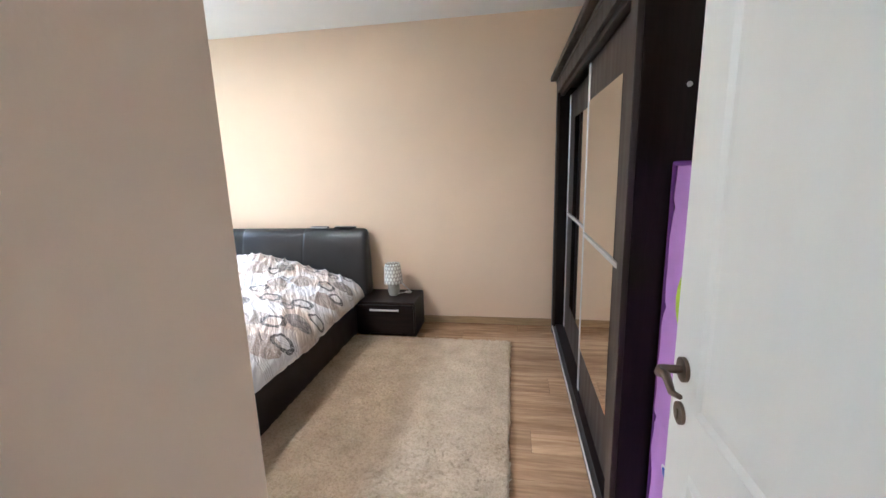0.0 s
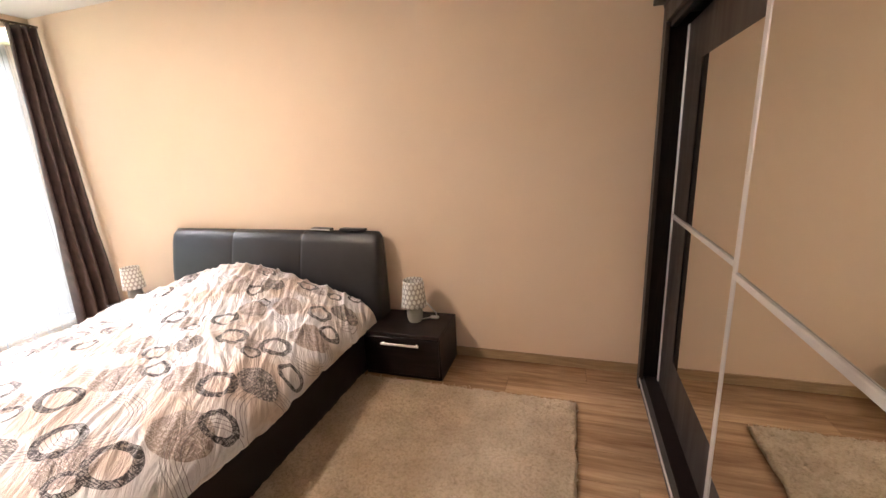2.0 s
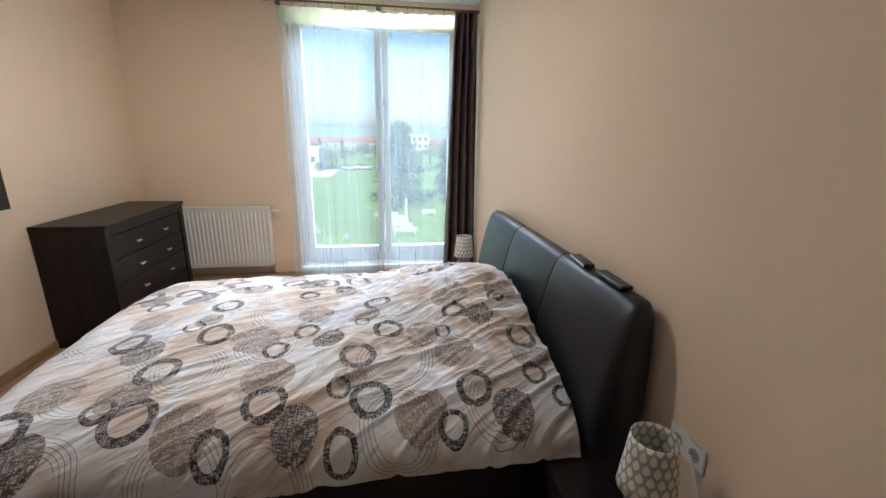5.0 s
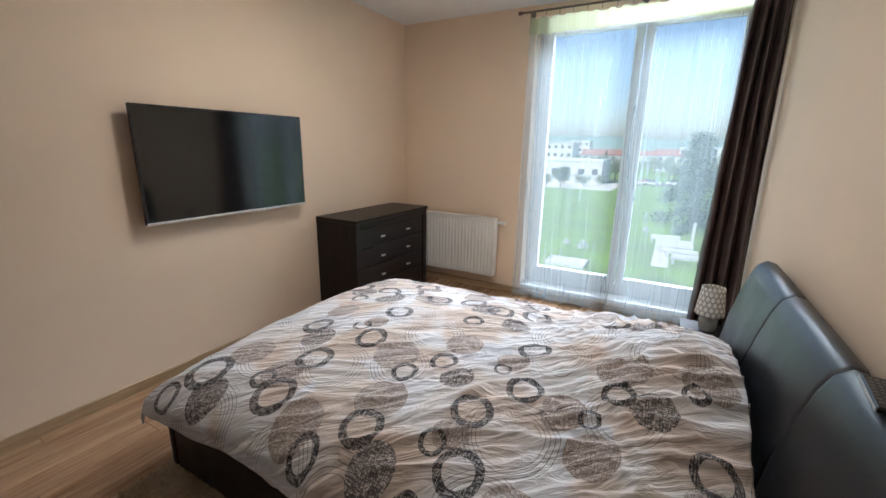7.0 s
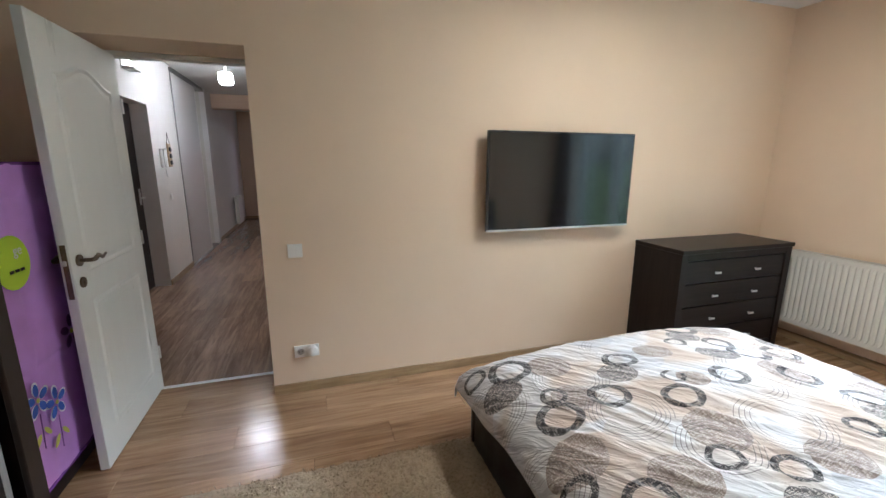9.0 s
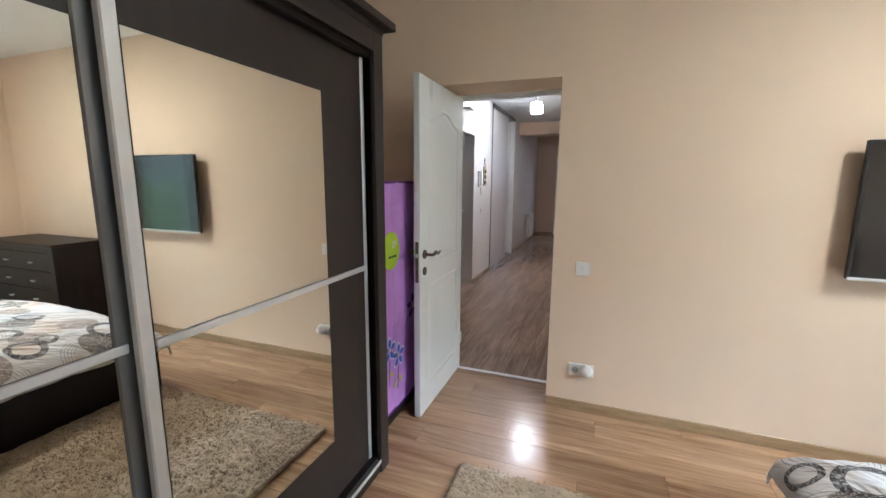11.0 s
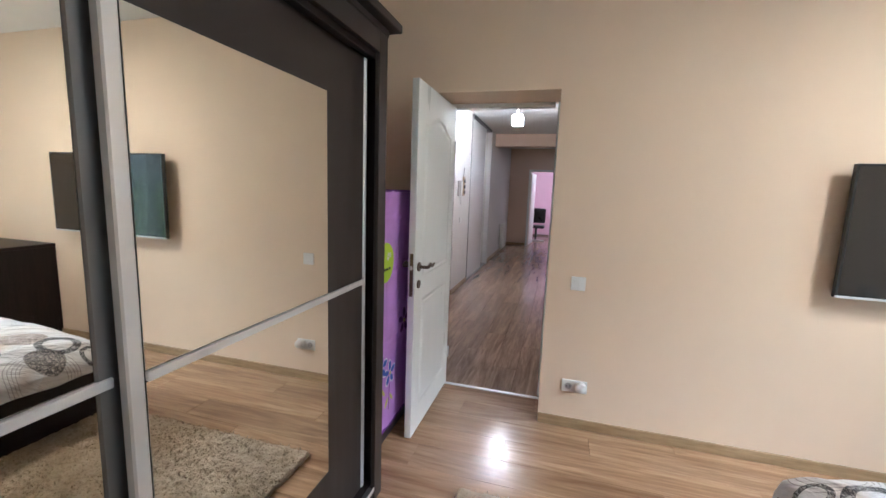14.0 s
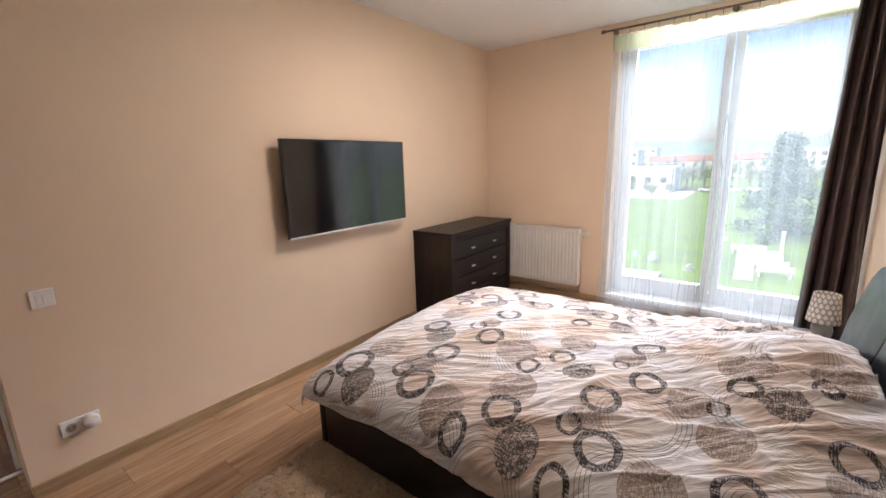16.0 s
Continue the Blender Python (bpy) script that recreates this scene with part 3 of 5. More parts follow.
def make_duvet():
    """A duvet laid over the bed: rounded over the sides, heaped over the pillows, creased."""
    x0, x1, y0, y1 = BX0 - 0.02, BX1 + 0.045, BY0 - 0.02, 2.93
    nu, nv = 300, 320
    w, l = x1 - x0 + 0.11, y1 - y0 + 0.06
    bm = bmesh.new()
    uvs = {}

    def lift(x, y):
        u, v = (x - x0) / (x1 - x0), (y - y0) / (y1 - y0)
        su = max(0.0, math.sin(min(1, max(0, u)) * math.pi))
        foot = min(1.0, max(0.0, v / 0.4))
        body = 0.44 + 0.15 * su ** 0.75 * (0.58 + 0.42 * foot * foot * (3 - 2 * foot))
        heap = 0.125 * math.exp(-((v - 0.90) / 0.13) ** 2) * math.exp(-((u - 0.47) / 0.27) ** 2)
        # long creases run from the foot towards the far pillow; they grow sharper and more tangled towards the head
        wx, wy = x + 0.09 * noise.noise(Vector((x * 1.5, y * 1.5, 11.0))), y + 0.09 * noise.noise(Vector((x * 1.5, y * 1.5, 15.0)))
        across, along_ = wx * 0.86 + wy * 0.51, wy * 0.86 - wx * 0.51
        long = max(0.0, 1 - abs(noise.noise(Vector((across * 8.5, along_ * 1.7, 7.0)))) * 4.6)
        mid = max(0.0, 1 - abs(noise.noise(Vector((across * 19.0, along_ * 3.2, 3.0)))) * 4.0)
        patch = max(0.0, noise.noise(Vector((x * 2.3, y * 2.3, 21.0))) + 0.35)
        tangle = max(0.0, 1 - abs(noise.noise(Vector((wx * 9.0, wy * 9.0, 31.0)))) * 3.2) * math.exp(-((v - 0.80) / 0.20) ** 2) * min(1.0, 0.25 + 1.3 * max(0.0, 0.85 - u))
        crease = 0.022 * noise.noise(Vector((x * 2.0, y * 2.6, 2.0)))
        grow = 0.35 + 0.75 * v
        ridge = 0.016 * long ** 1.5 * grow + 0.009 * mid ** 1.5 * grow * (0.4 + patch) + 0.020 * tangle
        return body + heap + crease + ridge

    def fn(a, b):
        s, r = a * w - 0.055, b * l - 0.06          # flat sheet coordinates from the corner
        x, y = x0 + s, y0 + r
        drop = 0.0
        ex = max(0.0, -s) + max(0.0, s - (x1 - x0))
        ey = max(0.0, -r)
        cx, cy = min(max(x, x0), x1), max(y, y0)
        z = lift(cx, cy)
        near = min(min(cx - x0, x1 - cx), (cy - y0) * 1.1)
        z -= 0.075 * math.exp(-near / 0.06)
        hang = ex + ey
        wob = 0.012 * noise.noise(Vector((x * 3.1, y * 3.1, 5.0)))
        z -= hang * 0.92 + abs(wob) * (hang > 0)
        px = cx + 0.030 * noise.noise(Vector((y * 1.9, 4.0, 1.0))) * (abs(s / (x1 - x0) - 0.5) * 2) ** 3 + (0.05 * min(1, ex / 0.05)) * (1 if s > 0 else -1) * (ex > 0) * 0.25
        py = cy - 0.25 * 0.05 * min(1, ey / 0.05) * (ey > 0)
        co = Vector((px + wob, py + wob, z))
        return co
    g = sheet(bm, nu, nv, fn)
    lay = bm.loops.layers.uv.new("flat")
    idx = {}
    for i, row in enumerate(g):
        for j, v in enumerate(row):
            idx[v] = (i / nu * w, j / nv * l)
    for f in bm.faces:
        for lp in f.loops:
            lp[lay].uv = idx[lp.vert]
    ob = part("duvet", bm, duvet_material(), None, smooth="all")
    tagged(ob, "rumpled white duvet printed with grey rings and brown discs", "duvet")
    sol = ob.modifiers.new("thick", "SOLIDIFY")
    sol.thickness, sol.offset = 0.012, -1
    return ob


make_duvet()

# ---- nightstands ----
def make_nightstand(x, label):
    ns = thing("nightstand", label, "nightstand", (x, 2.98, 0), "nightstands beside the bed")
    w, d, h = 0.53, 0.38, 0.315
    boxpart("top", (-w / 2, -d / 2, h - 0.022), (w / 2, d / 2, h), M_WENGE_H, ns, 0.002)
    boxpart("body", (-w / 2, -d / 2 + 0.02, 0.0), (w / 2, d / 2, h - 0.022), M_WENGE, ns, 0.001)
    boxpart("drawer_front", (-w / 2 + 0.004, -d / 2 + 0.001, 0.03), (w / 2 - 0.012, -d / 2 + 0.02, h - 0.03), M_WENGE_H, ns, 0.002)
    bm = bmesh.new()
    box(bm, (-0.13, -d / 2 - 0.024, h - 0.075), (0.13, -d / 2 - 0.016, h - 0.06), 0.002)
    box(bm, (-0.12, -d / 2 - 0.017, h - 0.072), (-0.11, -d / 2 + 0.001, h - 0.063))
    box(bm, (0.11, -d / 2 - 0.017, h - 0.072), (0.12, -d / 2 + 0.001, h - 0.063))
    part("handle", bm, M_ALU, ns, "flat brushed aluminium bar handle")
    return ns


NS_X = -0.745
ns1 = make_nightstand(NS_X, "dark wenge one-drawer nightstand against the peach wall")
ns2 = copy_thing(ns1, pose(-3.11, 2.98, 0))
ns2["label"] = "dark wenge one-drawer nightstand by the window curtain"


def shade_material():
    m, t, p = tree("lamp_shade_fabric")
    uv = t.nodes.new("ShaderNodeTexCoord").outputs["UV"]
    sep = t.nodes.new("ShaderNodeSeparateXYZ")
    t.links.new(uv, sep.inputs[0])

    def m_(op, a, b=None):
        n = t.nodes.new("ShaderNodeMath")
        n.operation = op
        for i, v in enumerate((a, b)):
            if v is None:
                continue
            if isinstance(v, (int, float)):
                n.inputs[i].default_value = v
            else:
                t.links.new(v, n.inputs[i])
        return n.outputs[0]
    # rows of pointed drops: each row is shifted by half a drop
    rows = m_("MULTIPLY", sep.outputs["Y"], 5.5)
    row = m_("FLOOR", rows)
    fy = m_("FRACT", rows)
    fx = m_("FRACT", m_("ADD", m_("MULTIPLY", sep.outputs["X"], 16.0), m_("MULTIPLY", row, 0.5)))
    dx = m_("ABSOLUTE", m_("SUBTRACT", fx, 0.5))
    width = m_("MULTIPLY", m_("SINE", m_("MULTIPLY", m_("POWER", fy, 0.8), 3.1416)), 0.36)
    inside = m_("LESS_THAN", dx, width)
    n = t.nodes.new("ShaderNodeMix")
    n.data_type = "RGBA"
    n.inputs["A"].default_value = (0.40, 0.37, 0.33, 1)
    n.inputs["B"].default_value = (0.80, 0.78, 0.73, 1)
    t.links.new(inside, n.inputs["Factor"])
    t.links.new(n.outputs["Result"], p.inputs["Base Color"])
    p.inputs["Roughness"].default_value = 0.8
    return m


M_SHADE = shade_material()
M_CERAMIC = plain("grey_ceramic", (0.33, 0.32, 0.28), 0.45, vary=0.08, relief=0.04)


def make_lamp(x, y, z, label):
    lp = thing("table_lamp", label, "lamp", (x, y, z), "bedside lamps")
    lp.scale = (1.1, 1.1, 1.1)
    bm = bmesh.new()
    prof = [(0.030, 0.0), (0.038, 0.004), (0.048, 0.03), (0.050, 0.06), (0.044, 0.09), (0.030, 0.108), (0.018, 0.112)]
    tube(bm, [(0, 0, h) for r, h in prof], [r for r, h in prof], 28)
    part("base", bm, M_CERAMIC, lp, "round grey ceramic lamp base", smooth=True)
    bm = bmesh.new()
    tube(bm, [(0, 0, 0.11), (0, 0, 0.15)], 0.012, 12)
    part("socket", bm, M_PLASTIC, lp, smooth=True)
    bm = bmesh.new()
    n = 40
    g = sheet(bm, n, 6, lambda u, v: Vector((math.cos(u * math.tau) * (0.077 - 0.017 * v), math.sin(u * math.tau) * (0.077 - 0.017 * v), 0.105 + 0.165 * v)))
    lay = bm.loops.layers.uv.new("round")
    pos = {v: (i / n, j / 6) for i, row in enumerate(g) for j, v in enumerate(row)}
    for f in bm.faces:
        for l in f.loops:
            l[lay].uv = pos[l.vert]
    bmesh.ops.remove_doubles(bm, verts=bm.verts, dist=0.0001)
    sh = part("shade", bm, M_SHADE, lp, "cream fabric shade printed with grey drops", smooth="all")
    s = sh.modifiers.new("thick", "SOLIDIFY")
    s.thickness = 0.002
    return lp


lamp1 = make_lamp(-0.715, 3.0, 0.315, "small table lamp with patterned cream shade on the nightstand")
lamp2 = copy_thing(lamp1, pose(-3.23, 2.94, 0.315))

# ---- chest of drawers ----
def make_chest():
    x0, x1, y1, h = -3.80, -2.71, 0.44, 0.855
    c = thing("chest_of_drawers", "dark brown four-row chest of drawers under the television wall", "chest of drawers", ((x0 + x1) / 2, 0.22, 0))
    off = Vector(c.location)

    def b(name, lo, hi, mat=M_WENGE, bev=0.002, label="", par=None):
        bm = bmesh.new()
        box(bm, Vector(lo) - off, Vector(hi) - off, bev)
        return part(name, bm, mat, par or c, label)
    b("top", (x0 - 0.005, 0.002, h - 0.03), (x1 + 0.005, y1 + 0.012, h), M_WENGE_H, 0.003)
    b("side", (x0, 0.002, 0), (x0 + 0.06, y1, h - 0.03))
    b("side", (x1 - 0.06, 0.002, 0), (x1, y1, h - 0.03))
    b("back", (x0 + 0.06, 0.002, 0.05), (x1 - 0.06, 0.02, h - 0.03))
    b("plinth", (x0 + 0.06, y1 - 0.05, 0), (x1 - 0.06, y1 - 0.01, 0.07))
    b("top_rail", (x0 + 0.06, y1 - 0.03, h - 0.08), (x1 - 0.06, y1, h - 0.03), M_WENGE_H)
    n, z0, z1 = 4, 0.075, h - 0.082
    dh = (z1 - z0) / n
    for k in range(n):
        a, e = z0 + k * dh + 0.004, z0 + (k + 1) * dh - 0.004
        d = b("drawer", (x0 + 0.065, 0.05, a), (x1 - 0.065, y1 - 0.008, e), M_WENGE_H, 0.003)
        for hx in (-3.445, -3.05):
            bm = bmesh.new()
            zc = (a + e) / 2 - 0.01
            box(bm, Vector((hx - 0.028, y1 + 0.010, zc - 0.007)) - off, Vector((hx + 0.028, y1 + 0.018, zc + 0.007)) - off, 0.002)
            box(bm, Vector((hx - 0.006, y1 - 0.010, zc - 0.005)) - off, Vector((hx + 0.006, y1 + 0.011, zc + 0.005)) - off)
            part("handle", bm, M_ALU, d, "small brushed aluminium drawer handle")
    return c


make_chest()

# ---- television ----
def make_tv():
    x0, x1, z0, z1, yf = -2.52, -1.385, 0.993, 1.648, 0.095
    tv = thing("television", "flat black television mounted on the peach wall, switched off", "television", ((x0 + x1) / 2, 0.0, (z0 + z1) / 2))
    off = Vector(tv.location)

    def b(name, lo, hi, mat, bev, label=""):
        bm = bmesh.new()
        box(bm, Vector(lo) - off, Vector(hi) - off, bev, 2)
        return part(name, bm, mat, tv, label)
    b("casing", (x0, yf - 0.03, z0), (x1, yf - 0.002, z1), M_BLACK, 0.004)
    b("rear_housing", (x0 + 0.12, yf - 0.06, z0 + 0.05), (x1 - 0.12, yf - 0.03, z1 - 0.2), M_BLACK, 0.008)
    b("wall_bracket", (x0 + 0.4, 0.0, z0 + 0.2), (x1 - 0.4, yf - 0.06, z0 + 0.4), M_BLACK, 0.001)
    b("screen", (x0 + 0.011, yf - 0.004, z0 + 0.016), (x1 - 0.011, yf - 0.001, z1 - 0.011), M_SCREEN, 0.0, "dark glossy screen")
    b("bezel_strip", (x0, yf - 0.002, z0), (x1, yf + 0.002, z0 + 0.012), M_ALU, 0.001, "thin silver strip along the lower edge")
    b("bezel_side", (x0, yf - 0.002, z0 + 0.012), (x0 + 0.010, yf + 0.001, z1), M_BLACK, 0.001)
    b("bezel_side", (x1 - 0.010, yf - 0.002, z0 + 0.012), (x1, yf + 0.001, z1), M_BLACK, 0.001)
    b("bezel_top", (x0 + 0.010, yf - 0.002, z1 - 0.010), (x1 - 0.010, yf + 0.001, z1), M_BLACK, 0.001)
    return tv


make_tv()

# ---- radiator ----
def make_radiator():
    y0, y1, z0, z1, xb = 0.33, 1.14, 0.17, 0.765, X0 + 0.03
    r = thing("radiator", "white ribbed steel panel radiator below the wall", "radiator", (X0 + 0.06, (y0 + y1) / 2, z0))
    off = Vector(r.location)
    bm = bmesh.new()
    n = int((y1 - y0 - 0.03) / 0.0125)

    def fn(u, v):
        k = u * n
        deep = 0.010 if int(k) % 3 == 0 else 0.0
        edge = 0.0 if 0.03 < v < 0.97 else 0.0
        return Vector((xb + 0.085 - (deep if 0.05 < v < 0.95 else edge), y0 + 0.015 + u * (y1 - y0 - 0.03), z0 + v * (z1 - z0))) - off
    sheet(bm, n, 20, fn)
    box(bm, Vector((xb + 0.01, y0 + 0.015, z0)) - off, Vector((xb + 0.07, y1 - 0.015, z1 - 0.004)) - off)
    part("panel", bm, M_RAD, r, "ribbed white front panel")
    for a, b_ in ((y0, y0 + 0.014), (y1 - 0.014, y1)):
        bm = bmesh.new()
        box(bm, Vector((xb, a, z0)) - off, Vector((xb + 0.092, b_, z1)) - off, 0.004)
        part("side_cover", bm, M_RAD, r)
    bm = bmesh.new()
    box(bm, Vector((xb, y0 + 0.015, z1 - 0.002)) - off, Vector((xb + 0.090, y1 - 0.015, z1 + 0.002)) - off)
    part("top_grille", bm, M_RAD, r)
    for ya in (y0 + 0.1, y1 - 0.14):
        bm = bmesh.new()
        box(bm, Vector((X0, ya, z0 + 0.1)) - off, Vector((xb, ya + 0.04, z1 - 0.1)) - off)
        part("bracket", bm, M_RAD, r)
    bm = bmesh.new()
    zv = z1 - 0.045
    tube(bm, [Vector((xb + 0.04, y1, zv)) - off, Vector((xb + 0.04, y1 + 0.035, zv)) - off], 0.012)
    tube(bm, [Vector((xb + 0.04, y1 + 0.03, zv)) - off, Vector((xb + 0.04, y1 + 0.085, zv)) - off], [0.017, 0.02], 16)
    part("valve", bm, M_RAD, r, "white thermostatic valve head", smooth=True)
    bm = bmesh.new()
    tube(bm, [Vector((xb + 0.04, y1 + 0.02, zv)) - off, Vector((xb + 0.0, y1 + 0.02, zv)) - off, Vector((X0 + 0.0, y1 + 0.02, zv)) - off], 0.008)
    part("pipe", bm, M_ALU, r, smooth=True)
    return r


make_radiator()

# ---- wardrobe ----
def make_wardrobe():
    y0, y1, xf, xb, h = 0.885, 3.07, 0.69, 1.34, 2.125
    wd = thing("wardrobe", "large dark brown wardrobe with two mirrored sliding doors", "wardrobe", ((xf + xb) / 2, (y0 + y1) / 2, 0))
    off = Vector(wd.location)

    def b(name, lo, hi, mat=M_WENGE, bev=0.002, label="", par=None):
        bm = bmesh.new()
        box(bm, Vector(lo) - off, Vector(hi) - off, bev)
        return part(name, bm, mat, par or wd, label)
    s = 0.035
    b("side_panel", (xf + 0.02, y0, 0), (xb, y0 + s, h - 0.06))
    b("side_panel", (xf + 0.02, y1 - s, 0), (xb, y1, h - 0.06))
    b("front_stile", (xf, y0, 0), (xf + 0.02, y0 + 0.075, h - 0.06), M_TAUPE)
    b("front_stile", (xf, y1 - 0.075, 0), (xf + 0.02, y1, h - 0.06), M_TAUPE)
    b("back_panel", (xb - 0.01, y0 + s, 0.05), (xb, y1 - s, h - 0.06))
    b("bottom_panel", (xf + 0.03, y0 + s, 0.03), (xb - 0.01, y1 - s, 0.07))
    b("plinth", (xf + 0.01, y0 + 0.075, 0.0), (xf + 0.03, y1 - 0.075, 0.055), M_WENGE)
    b("bottom_rail", (xf + 0.005, y0 + 0.075, 0.055), (xf + 0.10, y1 - 0.075, 0.067), M_ALU_DARK, 0.001, "grey aluminium bottom track")
    b("bottom_rail", (xf + 0.000, y0 + 0.075, 0.055), (xf + 0.005, y1 - 0.075, 0.075), M_ALU, 0.001, "aluminium track lip")
    b("top_panel", (xf + 0.02, y0 + s, h - 0.10), (xb - 0.01, y1 - s, h - 0.06))
    b("fascia", (xf, y0 + 0.075, h - 0.14), (xf + 0.022, y1 - 0.075, h - 0.06), M_TAUPE)
    b("fascia_lip", (xf + 0.022, y0 + 0.075, h - 0.165), (xf + 0.05, y1 - 0.075, h - 0.10))
    for zc in (1.66, 0.35):
        bm = bmesh.new()
        tube(bm, [Vector((xf + 0.152, y0 + 0.001, zc)) - off, Vector((xf + 0.152, y0 - 0.002, zc)) - off], 0.008, 14)
        part("screw_cap", bm, M_ALU, wd, "small grey screw cap")
    # stepped cornice
    bm = bmesh.new()
    for e, z0, z1 in ((0.004, h - 0.06, h - 0.034), (0.045, h - 0.034, h)):
        box(bm, Vector((xf - e, y0 - e, z0)) - off, Vector((xb, min(Y1 - 0.005, y1 + e), z1)) - off, 0.003)
    part("cornice", bm, M_TAUPE, wd)
    # sliding doors
    zb, zt = 0.07, h - 0.16
    for k, (a, e, x) in enumerate(((y0 + 0.07, 1.978, xf + 0.062), (1.955, y1 - 0.065, xf + 0.102))):
        w = e - a
        m0, m1 = (a + 0.30, e - 0.038) if k == 0 else (a + 0.055, e - 0.295)
        mz0, mz1 = 0.352, 1.772
        dr = thing("x", "", "")
        bpy.data.objects.remove(dr)
        bm = bmesh.new()
        box(bm, Vector((x, a + 0.012, zb)) - off, Vector((x + 0.018, e - 0.012, zt)) - off, 0.001)
        dr = part("sliding_door", bm, M_TAUPE, wd, "dark taupe sliding door with a tall mirror")
        for z0, z1 in ((mz0, 1.038), (1.064, mz1)):
            b("mirror", (x - 0.004, m0, z0), (x - 0.0005, m1, z1), M_MIRROR, 0.0, "tall mirror panel", dr)
        b("cross_bar", (x - 0.012, a + 0.024, 1.04), (x - 0.0005, e - 0.038, 1.062), M_ALU, 0.002, "aluminium cross bar", dr)
        for sy, mt in ((a, M_ALU), (e - 0.024, M_ALU)):
            dark = k == 1 and sy == a
            b("edge_profile", (x - 0.006, sy - (0.012 if k == 0 and sy != a else 0), zb), (x + 0.02, sy + (0.052 if dark else 0.024), zt), M_ALU_DARK if dark else mt, 0.004, "vertical aluminium grip profile", dr)
    return wd


make_wardrobe()

# ---- fabric play wardrobe behind the door ----
M_PURPLE = plain("purple_fabric", (0.50, 0.25, 0.64), 0.75, vary=0.12, scale=5, grain=180, relief=0.3)
M_PURPLE_D = plain("dark_purple_piping", (0.13, 0.03, 0.22), 0.7)
M_LIME = plain("lime_print", (0.42, 0.58, 0.03), 0.7)
M_BLUE = plain("blue_print", (0.04, 0.10, 0.45), 0.7)
M_PALE = plain("white_print", (0.72, 0.70, 0.76), 0.7)
M_YELLOW = plain("yellow_green_print", (0.50, 0.50, 0.10), 0.7)


